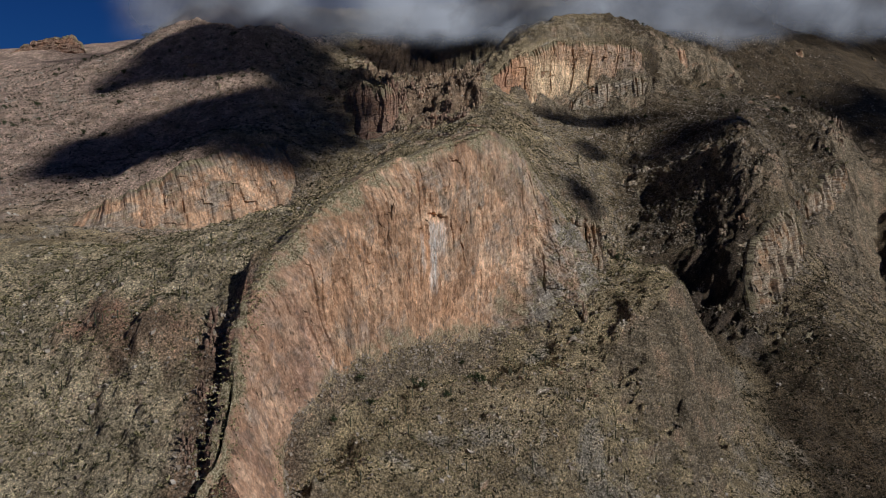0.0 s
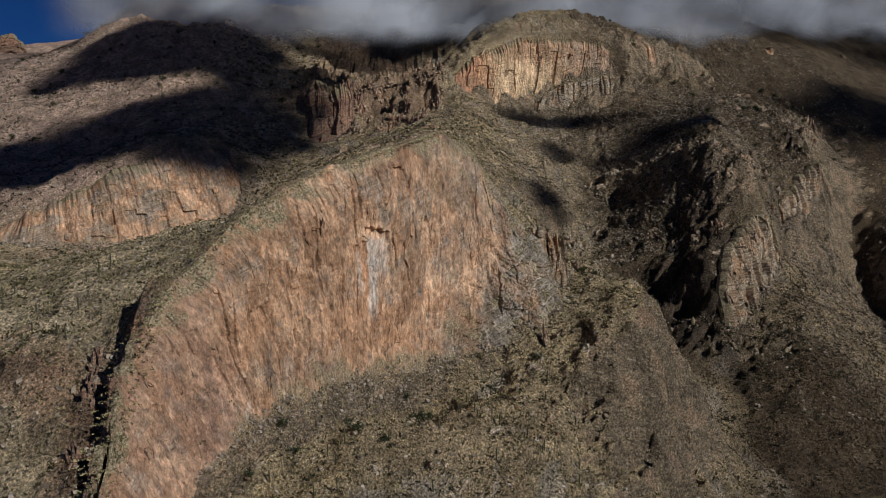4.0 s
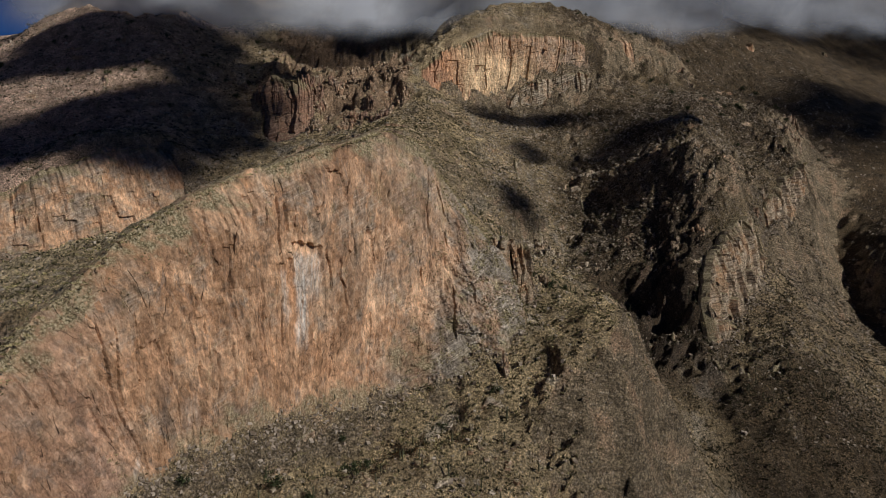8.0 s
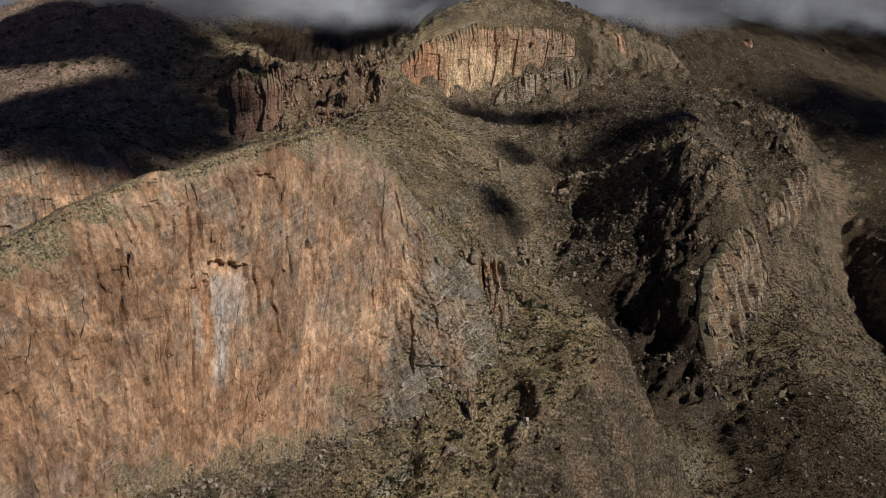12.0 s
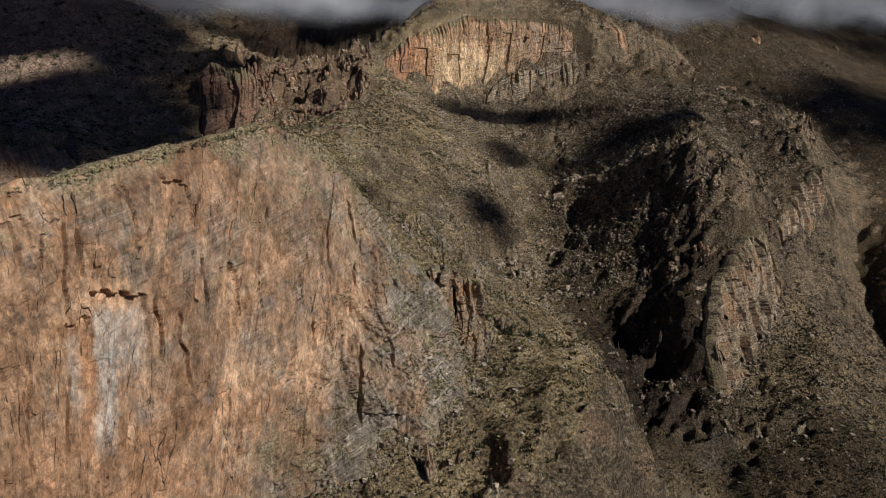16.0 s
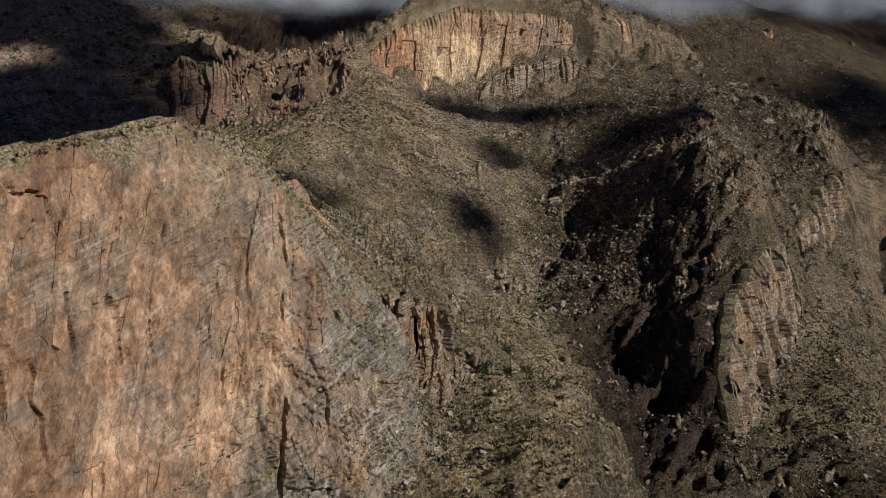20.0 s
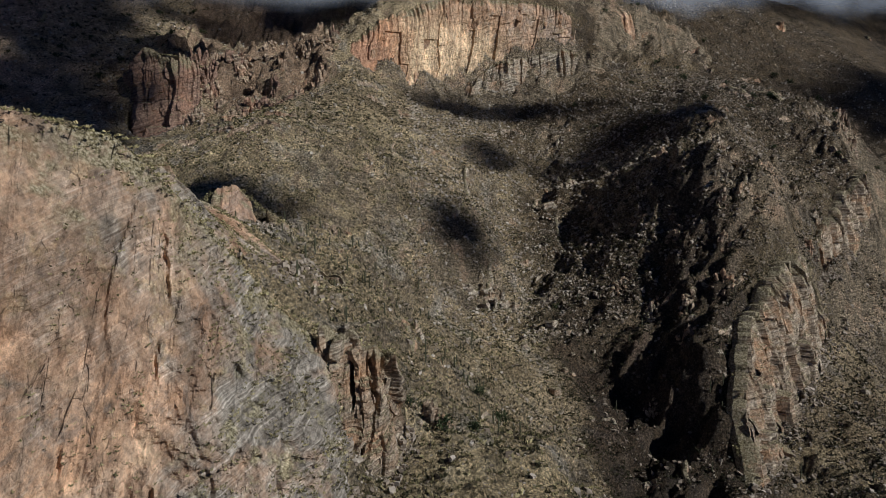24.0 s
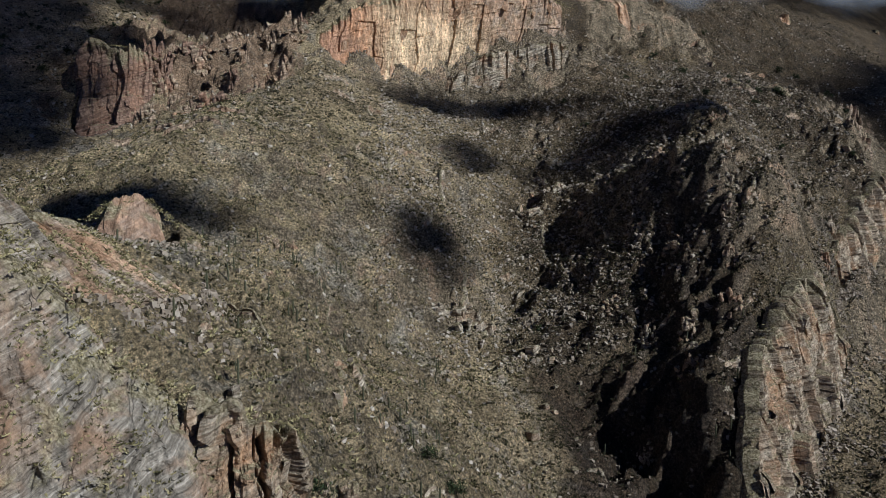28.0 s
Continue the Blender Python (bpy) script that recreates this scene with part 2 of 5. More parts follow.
# runnels down the slopes, ledges on rock, small lumps everywhere
_warp = 18 * fbm(_fx / 90, _fy / 90, octaves=2, seed=3)
_lump = 5.5 * fbm((_fx + _warp) / 75, (_fy - _warp) / 75, octaves=3, seed=11) + 2.6 * ridged((_fx + _warp) / 42, _fy / 60, octaves=3, seed=21)
_fine = 1.1 * fbm(_fx / 13, _fy / 13, octaves=3, seed=31)
_knob = 1.5 * ridged((_fx + 0.4 * _warp) / 11, _fy / 11, octaves=2, seed=36) * smooth(-0.2, 0.5, fbm(_fx / 48, _fy / 48, octaves=3, seed=37))
_crag = 4.4 * ridged(_fx / 17, _fy / 17, octaves=3, seed=41) * _rocky
_wild = smooth(-175, -120, _fx) * smooth(85, 40, _fx) * smooth(975, 1010, _fy) * smooth(1400, 1280, _fy)
_block = np.floor(4 * (0.5 + 0.5 * fbm(_fx / 34, _fy / 34, octaves=3, seed=57))) / 4
_wild = _wild * (22 * (_block - 0.5) + 9 * ridged(_fx / 24, _fy / 30, octaves=4, seed=58))


def near_line(x, y, line, reach):
    """1 on a line of the plan, falling to 0 at the reach."""
    q = lerp_line(line, 60)
    d = np.full(len(x), 1e9)
    for a, b, _ in q:
        d = np.minimum(d, (x - a) ** 2 + (y - b) ** 2)
    return 1 - smooth(0.35 * reach, reach, np.sqrt(d))


_broken = np.maximum(near_line(_fx, _fy, RIDGE[:9], 75), np.maximum(near_line(_fx, _fy, RIDGE_SIDE, 45), 0.7 * near_line(_fx, _fy, GULLY[6:], 26)))
_broken = np.maximum(_broken, 0.6 * near_line(_fx, _fy, MID_SLOPE[2:3] + MID_LOW[2:3], 40))
_broken = np.maximum(_broken, 0.75 * near_line(_fx, _fy, RIDGE_SIDE[4:] + RIDGE[-1:], 70))
_broken = np.maximum(_broken, 0.7 * near_line(_fx, _fy, UPPER_FOOT[6:], 60))
_broken = np.maximum(_broken, 0.8 * near_line(_fx, _fy, [(128, 420, 150), (165, 430, 130), (192, 490, 125), (204, 550, 145)], 42))
_broken = np.maximum(_broken, 0.2 * near_line(_fx, _fy, APRON[3:], 26))
_turn = 0.62 * _fx - 0.78 * _fy
_spill = 0.78 * _fx + 0.62 * _fy
_shelf = np.floor(5 * (0.5 + 0.5 * fbm(_turn / 26, _spill / 46, octaves=3, seed=67))) / 5
_broken = _broken * (13 * (_shelf - 0.5) + 4.5 * ridged(_turn / 13, _spill / 30, octaves=4, gain=0.55, seed=68) + 2.0 * fbm(_fx / 5, _fy / 5, octaves=2, seed=69))
_ledge = BASE_Z + 0.35 * _fx - 0.15 * _fy + 6 * fbm(_fx / 60, _fy / 60, octaves=2, seed=51)
_tier = np.floor(_ledge / 4.7 + 0.5 * vnoise(_fx / 15, _fy / 15, seed=53))
_patch = smooth(-0.15, 0.35, fbm(_fx / 38, _fy / 38, octaves=3, seed=54))
_ledge = (0.5 - (_ledge / 7.0) % 1) * 2.6 * smooth(0.4, 0.9, STEEP) * (0.25 + 0.75 * _patch) + 1.5 * _hash(_tier, np.floor(_fx / 17 + 0.4 * _tier), 0 * _tier, 55) * _patch * smooth(0.3, 0.7, STEEP)
_rubble = 0.3 * fbm(_fx / 2.9, _fy / 2.9, octaves=1, seed=70) + 0.9 * fbm(_fx / 6.3, _fy / 6.3, octaves=2, gain=0.6, seed=56) + 1.0 * ridged((_fx + 0.6 * _warp) / 21, (_fy - 0.3 * _warp) / 21, octaves=3, gain=0.6, seed=59)
# ---- where the cliffs stand: foot and top of each ----
FACES = dict(
    main=([(-62, 262, 120), (-72, 298, 132), (-82, 332, 150), (-76, 346, 166), (-63, 365, 182), (-46, 383, 181), (-22, 411, 186), (-3, 431, 184), (22, 448, 179), (45, 458, 185), (72, 465, 191), (98, 475, 199), (108, 488, 203), (113, 520, 208)],
          [(-92, 258, 163), (-93, 288, 190), (-94, 312, 212), (-91, 332, 228), (-82, 357, 247), (-58, 390, 274), (-32, 423, 290), (6, 466, 303), (34, 501, 313), (55, 520, 306), (67, 530, 288), (88, 540, 258), (102, 546, 246), (112, 549, 238)]),
    arete=([(-103, 340, 218), (-100, 324, 206), (-98, 300, 187), (-98, 276, 165), (-97, 252, 142)], [(-95, 338, 230), (-94.5, 324, 221), (-94.5, 302, 203), (-95, 278, 181), (-94, 254, 159)]),
    upper=([(63, 1040, 377), (89, 1054, 378), (125, 1070, 370), (153, 1080, 361), (178, 1092, 376), (217, 1108, 393), (266, 1124, 407), (328, 1140, 422)],
           [(68, 1052, 401), (96, 1066, 423), (130, 1086, 443), (160, 1100, 454), (191, 1112, 460), (231, 1126, 463), (280, 1140, 461), (330, 1150, 448)]),
    left=([(-400, 690, 214), (-360, 700, 216), (-315, 718, 214), (-270, 738, 214), (-225, 772, 217), (-180, 812, 232), (-160, 850, 264)], [(-400, 718, 222), (-365, 732, 238), (-330, 748, 254), (-290, 768, 277), (-244, 803, 301), (-205, 838, 305), (-176, 880, 300)]),
    ridge=([(283, 626, 145), (300, 648, 149), (325, 678, 154), (352, 704, 166), (374, 730, 176), (396, 754, 180)],
           [(284, 640, 160), (298, 670, 186), (318, 707, 206), (348, 742, 224), (376, 768, 230), (402, 786, 224)]),
    ridge_upper=([(402, 782, 192), (440, 822, 212), (480, 866, 230), (507, 898, 243), (545, 945, 252)], [(404, 800, 226), (442, 842, 246), (480, 886, 264), (512, 916, 274), (552, 964, 282)]),
    east=([(68, 534, 272), (84, 560, 258), (90, 590, 254), (86, 618, 254)], [(54, 530, 300), (51, 556, 297), (51, 584, 288), (53, 612, 274)]),
    slit_tower=([(97, 541, 226), (104, 537, 212), (114, 536, 205), (123, 541, 203), (128, 552, 208)], [(98, 549, 246), (105, 545, 244), (114, 544, 243), (122, 548, 240), (126, 556, 232)]),
    knob=([(30, 636, 264), (42, 622, 250), (58, 624, 242), (74, 646, 246)], [(34, 650, 278), (41, 655, 284), (52, 663, 284), (64, 674, 270)]),
    tower=([(-130, 1000, 292), (-114, 980, 292), (-84, 982, 296), (-62, 1004, 312)], [(-128, 1032, 384), (-112, 1014, 390), (-86, 1016, 388), (-66, 1034, 380)]),
)


def pair_lines(foot, top, n):
    """Foot and top of a cliff at n stations; lists of one length keep their points opposite one another."""
    if len(foot) != len(top):
        return lerp_line(foot, n), lerp_line(top, n)
    both = lerp_line([(*p, *q) for p, q in zip(foot, top)], n)
    return both[:, :3], both[:, 3:]


CLIFFS = [pair_lines(*f, 120) for f in FACES.values()]


def beside(x, y, a, b, reach):
    """For the points near one cliff: their indices, station, metres in front of the foot line and behind the top line."""
    lo, hi = np.minimum(a, b).min(0) - reach, np.maximum(a, b).max(0) + reach
    k = np.nonzero((x > lo[0]) & (x < hi[0]) & (y > lo[1]) & (y < hi[1]))[0]
    d = (b - a)[:, :2]
    length = np.linalg.norm(d, axis=1)
    d = d / length[:, None]
    rx, ry = x[k, None] - a[None, :, 0], y[k, None] - a[None, :, 1]
    along = rx * d[None, :, 0] + ry * d[None, :, 1]
    inside = np.clip(along, -2, length[None] + 14)
    gap = np.hypot(rx - inside * d[None, :, 0], ry - inside * d[None, :, 1])
    j = np.argmin(gap, axis=1)
    w, wide = along[np.arange(len(k)), j], length[j]
    off = gap[np.arange(len(k)), j]
    return k, j, w, w - wide, off


def calm(x, y):
    """1 in the open, small along the brows and feet of the cliffs."""
    out = np.ones(len(x))
    for a, b in CLIFFS:
        k, j, w, c, off = beside(x, y, a, b, 30)
        f = np.maximum(smooth(5, 26, c), np.where(w < 1.0, 0.45 + 0.55 * smooth(0, 12, -w), 0))
        out[k] = np.minimum(out[k], np.maximum(f, smooth(6, 20, off)) * 0.85 + 0.15)
    return out


BACK = dict(main=7.0, left=9.0, upper=6.0, knob=5.0, tower=3.0)     # how far each brow leans back


def cut_back(x, y, z):
    """Draws the ground back behind each cliff, so that the cliff itself is what shows."""
    z = z.copy()
    for key, (a, b) in zip(FACES, CLIFFS):
        k, j, w, c, off = beside(x, y, a, b, 18)
        c = c - BACK.get(key, 0.0) * (smooth(0.1, 0.3, j / len(a)) if key == "main" else 1.0)
        end = 4 if key == "main" else 12
        keep = (w > 0.8) & (c < 5.5) & (off < 2.5) & (j >= end) & (j < len(a) - end)
        low = a[j, 2] - 4
        goal = low + smooth(0.5, 5.5, c) * (b[j, 2] - 0.5 - low)
        z[k[keep]] = np.minimum(z[k], goal)[keep]
    return z


_calm = calm(_fx, _fy)
GROUND_Z = BASE_Z + (_lump * 0.8 + 1.6 * _fine + _knob + _crag + _broken + _ledge + _rubble) * (0.3 + 0.7 * _near) * _calm + _wild * (0.4 + 0.6 * _calm)
_ay, _ax = np.gradient(GROUND_Z.reshape(_mx.shape), GY, GX)
BARE = np.clip(0.6 * STEEP + 0.4 * np.hypot(_ax, _ay).ravel(), 0, 1.6)
GROUND_Z = cut_back(_fx, _fy, GROUND_Z)
_gz = GROUND_Z.reshape(_mx.shape)
_sy, _sx = np.gradient(_gz, GY, GX)


def ground_at(x, y):
    """Height, slope along x and y of the ground by the sheet's own cells."""
    x, y = np.asarray(x, float), np.asarray(y, float)
    i = np.clip(np.searchsorted(GX, x) - 1, 0, len(GX) - 2)
    j = np.clip(np.searchsorted(GY, y) - 1, 0, len(GY) - 2)
    u, v = (x - GX[i]) / (GX[i + 1] - GX[i]), (y - GY[j]) / (GY[j + 1] - GY[j])
    z = _gz[j, i] * (1 - u) * (1 - v) + _gz[j, i + 1] * u * (1 - v) + _gz[j + 1, i] * (1 - u) * v + _gz[j + 1, i + 1] * u * v
    return z, _sx[j, i], _sy[j, i]


def mesh_grid(name, pts, rows, cols, material, attrs=None, smooth_faces=True):
    """A sheet of rows x cols points (row after row) as a mesh."""
    r, c = np.meshgrid(np.arange(rows - 1), np.arange(cols - 1), indexing="ij")
    a = (r * cols + c).ravel()
    quads = np.stack([a, a + 1, a + cols + 1, a + cols], 1)
    return mesh_arrays(name, pts, quads, material, attrs, smooth_faces)


def mesh_arrays(name, pts, faces, material, attrs=None, smooth_faces=True):
    me = bpy.data.meshes.new(name)
    n, k = faces.shape
    me.vertices.add(len(pts))
    me.vertices.foreach_set("co", np.ascontiguousarray(pts, np.float32).ravel())
    me.loops.add(n * k)
    me.loops.foreach_set("vertex_index", faces.astype(np.int32).ravel())
    me.polygons.add(n)
    me.polygons.foreach_set("loop_start", np.arange(0, n * k, k, dtype=np.int32))
    me.polygons.foreach_set("loop_total", np.full(n, k, np.int32))
    me.polygons.foreach_set("use_smooth", np.full(n, smooth_faces, bool))
    for key, val in (attrs or {}).items():
        at = me.attributes.new(key, 'FLOAT', 'POINT')
        at.data.foreach_set("value", np.ascontiguousarray(val, np.float32))
    me.update(calc_edges=True)
    me.materials.append(material)
    return me

# ---- materials ----
class Nodes:
    """Short hand for node trees."""
    def __init__(self, name, rough=0.9, spec=0.2):
        self.mat = bpy.data.materials.new(name)
        self.mat.use_nodes = True
        self.nt = self.mat.node_tree
        self.bsdf = self.nt.nodes["Principled BSDF"]
        self.bsdf.inputs["Roughness"].default_value = rough
        self.bsdf.inputs["Specular IOR Level"].default_value = spec

    def put(self, node, key, value):
        if isinstance(value, bpy.types.NodeSocket):
            self.nt.links.new(value, node.inputs[key])
        else:
            node.inputs[key].default_value = value

    def pos(self):
        return self.nt.nodes.new("ShaderNodeNewGeometry").outputs["Position"]

    def normal_z(self):
        n = self.nt.nodes.new("ShaderNodeSeparateXYZ")
        self.nt.links.new(self.nt.nodes.new("ShaderNodeNewGeometry").outputs["Normal"], n.inputs[0])
        return n.outputs[2]

    def attr(self, name):
        n = self.nt.nodes.new("ShaderNodeAttribute")
        n.attribute_name = name
        return n.outputs["Fac"]

    def random(self):
        return self.nt.nodes.new("ShaderNodeObjectInfo").outputs["Random"]

    def math(self, op, a, b=0.0, c=0.0):
        n = self.nt.nodes.new("ShaderNodeMath")
        n.operation = op
        for k, v in enumerate((a, b, c)):
            self.put(n, k, v)
        return n.outputs[0]

    def vec(self, x, y, z):
        n = self.nt.nodes.new("ShaderNodeCombineXYZ")
        for k, v in enumerate((x, y, z)):
            self.put(n, k, v)
        return n.outputs[0]

    def split(self, v):
        n = self.nt.nodes.new("ShaderNodeSeparateXYZ")
        self.nt.links.new(v, n.inputs[0])
        return n.outputs

    def scaled(self, v, s):
        n = self.nt.nodes.new("ShaderNodeMapping")
        self.nt.links.new(v, n.inputs[0])
        n.inputs["Scale"].default_value = s
        return n.outputs[0]

    def noise(self, v, scale, detail=4.0, rough=0.55, distort=0.0):
        n = self.nt.nodes.new("ShaderNodeTexNoise")
        self.put(n, "Vector", v)
        self.put(n, "Scale", scale)
        self.put(n, "Detail", detail)
        self.put(n, "Roughness", rough)
        self.put(n, "Distortion", distort)
        return n.outputs["Fac"]

    def cells(self, v, scale, out="Distance"):
        n = self.nt.nodes.new("ShaderNodeTexVoronoi")
        self.put(n, "Vector", v)
        self.put(n, "Scale", scale)
        return n.outputs[out]

    def cracks(self, v, scale, wide=0.03, shove=1.6):
        """Angular joint lines: 1 on the line, 0 off it."""
        nz = self.nt.nodes.new("ShaderNodeTexNoise")
        self.put(nz, "Vector", v)
        self.put(nz, "Scale", scale * 1.3)
        self.put(nz, "Detail", 4.0)
        m = self.nt.nodes.new("ShaderNodeVectorMath")
        m.operation = 'MULTIPLY_ADD'
        self.nt.links.new(nz.outputs["Color"], m.inputs[0])
        m.inputs[1].default_value = (shove / scale * 0.3,) * 3
        self.nt.links.new(v, m.inputs[2])
        n = self.nt.nodes.new("ShaderNodeTexVoronoi")
        n.feature = 'DISTANCE_TO_EDGE'
        self.nt.links.new(m.outputs[0], n.inputs["Vector"])
        n.inputs["Scale"].default_value = scale
        return self.ramp(n.outputs["Distance"], [(0.0, 1.0), (wide, 0.0)])

    def ramp(self, f, stops):
        n = self.nt.nodes.new("ShaderNodeValToRGB")
        e = n.color_ramp.elements
        while len(e) < len(stops):
            e.new(0.5)
        for k, (p, c) in enumerate(stops):
            e[k].position = p
            e[k].color = (*c, 1) if isinstance(c, tuple) else (c, c, c, 1)
        self.put(n, 0, f)
        return n.outputs[0]

    def mix(self, f, a, b, mode='MIX'):
        n = self.nt.nodes.new("ShaderNodeMix")
        n.data_type, n.blend_type = 'RGBA', mode
        self.put(n, 0, f)
        for k, v in ((6, a), (7, b)):
            self.put(n, k, (*v, 1) if isinstance(v, tuple) else v)
        return n.outputs[2]

    def bump(self, h, strength, distance):
        n = self.nt.nodes.new("ShaderNodeBump")
        n.inputs["Strength"].default_value = strength
        n.inputs["Distance"].default_value = distance
        self.nt.links.new(h, n.inputs["Height"])
        self.nt.links.new(n.outputs[0], self.bsdf.inputs["Normal"])

    def colour(self, c):
        self.put(self.bsdf, "Base Color", (*c, 1) if isinstance(c, tuple) else c)
        return self.mat


def ground_material():
    n = Nodes("dry_grass_and_stony_soil")
    p = n.pos()
    big = n.noise(p, 0.012, 5, 0.6)
    mid = n.noise(p, 0.09, 5, 0.65)
    fine = n.noise(p, 0.75, 4, 0.7)
    grass = n.ramp(mid, [(0.25, (0.23, 0.172, 0.088)), (0.45, (0.355, 0.275, 0.148)), (0.62, (0.46, 0.365, 0.205)), (0.8, (0.55, 0.445, 0.265))])
    soil = n.ramp(fine, [(0.3, (0.22, 0.155, 0.085)), (0.55, (0.36, 0.275, 0.165)), (0.8, (0.51, 0.415, 0.28))])
    c = n.mix(n.ramp(big, [(0.4, 0.25), (0.62, 0.75)]), grass, soil)
    drift = n.noise(n.scaled(p, (1.0, 0.55, 1.0)), 0.028, 6, 0.7, 0.8)
    c = n.mix(n.ramp(drift, [(0.55, 0.0), (0.66, 0.7)]), c, n.ramp(fine, [(0.3, (0.11, 0.078, 0.042)), (0.7, (0.29, 0.215, 0.12))]))
    c = n.mix(n.ramp(drift, [(0.38, 0.75), (0.47, 0.0)]), c, n.ramp(fine, [(0.3, (0.2, 0.175, 0.135)), (0.7, (0.52, 0.46, 0.37))]))
    # darker, browner scrub on the far and the eastern slopes
    umber = n.ramp(fine, [(0.3, (0.022, 0.0138, 0.0068)), (0.55, (0.06, 0.0395, 0.021)), (0.75, (0.132, 0.09, 0.053))])
    # on the ridge flank the dimness of grazing light is painted into the dark red-brown
    c = n.mix(n.attr("umber"), c, n.mix(n.attr("flank_shade"), umber, n.ramp(fine, [(0.3, (0.008, 0.005, 0.0035)), (0.7, (0.05, 0.029, 0.019))])))
    c = n.mix(n.math('MULTIPLY', n.attr("straw"), 0.9), c, n.ramp(mid, [(0.3, (0.33, 0.262, 0.155)), (0.7, (0.58, 0.475, 0.31))]))
    c = n.mix(n.math('MULTIPLY', n.attr("rust"), n.ramp(mid, [(0.32, 0.45), (0.5, 1.0)])), c, n.ramp(fine, [(0.3, (0.19, 0.095, 0.06)), (0.7, (0.44, 0.24, 0.15))]))
    # stony pinkish-brown slope far to the west
    c = n.mix(n.math('MULTIPLY', n.attr("clay"), n.ramp(mid, [(0.35, 0.6), (0.55, 0.95)])), c, n.ramp(fine, [(0.3, (0.31, 0.205, 0.15)), (0.55, (0.48, 0.335, 0.255)), (0.75, (0.66, 0.52, 0.42))]))
    # bare banded rock on steep ground
    q = n.scaled(p, (0.30, -0.12, 1.0))
    s = n.split(q)
    dip = n.math('ADD', n.math('ADD', s[0], s[1]), s[2])
    band = n.noise(n.vec(0.0, n.math('MULTIPLY', n.noise(p, 0.03, 3), 6.0), n.math('MULTIPLY', dip, 0.9)), 1.0, 5, 0.7)
    rock = n.ramp(band, [(0.3, (0.1, 0.074, 0.046)), (0.45, (0.23, 0.176, 0.11)), (0.58, (0.345, 0.27, 0.174)), (0.72, (0.58, 0.48, 0.345))])
    rock = n.mix(n.ramp(n.noise(p, 0.4, 5, 0.7), [(0.4, 0.55), (0.55, 0.0)]), rock, (0.075, 0.06, 0.036))
    rust = n.math('MAXIMUM', n.ramp(n.noise(p, 0.05, 4), [(0.52, 0.0), (0.68, 0.7)]), n.attr("warm"))
    rock = n.mix(rust, rock, n.ramp(mid, [(0.3, (0.14, 0.082, 0.05)), (0.7, (0.4, 0.27, 0.17))]))
    # bare rock on the flank takes the same painted shade
    rock = n.mix(n.math('MULTIPLY', n.attr("flank_shade"), 0.8), rock, n.ramp(fine, [(0.3, (0.012, 0.008, 0.006)), (0.7, (0.085, 0.058, 0.042))]))
    bare = n.math('SUBTRACT', n.math('MULTIPLY', n.attr("slope"), 0.9), n.math('MULTIPLY', n.noise(p, 0.16, 5, 0.7), 1.15))
    bare_f = n.ramp(bare, [(0.36, 0.0), (0.6, 1.0)])
    c = n.mix(bare_f, c, rock)
    # stones, straw and low plants, each fleck its own tone
    wob = n.nt.nodes.new("ShaderNodeVectorMath")
    wob.operation = 'ADD'
    nz = n.nt.nodes.new("ShaderNodeTexNoise")
    n.put(nz, "Vector", p)
    n.put(nz, "Scale", 2.2)
    n.put(nz, "Detail", 3.0)
    n.nt.links.new(p, wob.inputs[0])
    n.nt.links.new(nz.outputs["Color"], wob.inputs[1])
    small = n.noise(n.scaled(p, (1.0, 0.7, 1.0)), 0.9, 7, 0.84, 0.3)
    cell = n.split(n.cells(wob.outputs[0], 1.7, "Color"))[0]
    large = n.split(n.cells(wob.outputs[0], 0.9, "Color"))[1]
    fleck = n.math('ADD', small, n.math('MULTIPLY', n.math('SUBTRACT', cell, 0.5), 0.05))
    tone = n.ramp(fleck, [(0.35, 0.08), (0.43, 0.46), (0.5, 1.02), (0.57, 1.85), (0.63, 3.0)])
    c = n.mix(0.95, c, tone, 'MULTIPLY')
    c = n.mix(1.0, c, n.ramp(n.noise(p, 0.05, 5, 0.65), [(0.36, 0.62), (0.5, 1.0), (0.63, 1.35)]), 'MULTIPLY')
    c = n.mix(n.math('MULTIPLY', n.ramp(cell, [(0.955, 0.0), (0.965, 0.75)]), n.math('SUBTRACT', 1.0, n.math('MULTIPLY', n.attr("umber"), 0.75))), c, (0.43, 0.37, 0.3))
    c = n.mix(n.math('MULTIPLY', n.ramp(large, [(0.92, 0.0), (0.94, 0.75)]), n.math('SUBTRACT', 1.0, bare_f)), c, n.ramp(small, [(0.35, (0.02, 0.018, 0.01)), (0.65, (0.075, 0.062, 0.034))]))
    n.bump(n.math('ADD', n.math('ADD', fine, n.math('MULTIPLY', fleck, 2.4)), n.math('MULTIPLY', band, 0.7)), 1.0, 1.6)
    return n.colour(c)


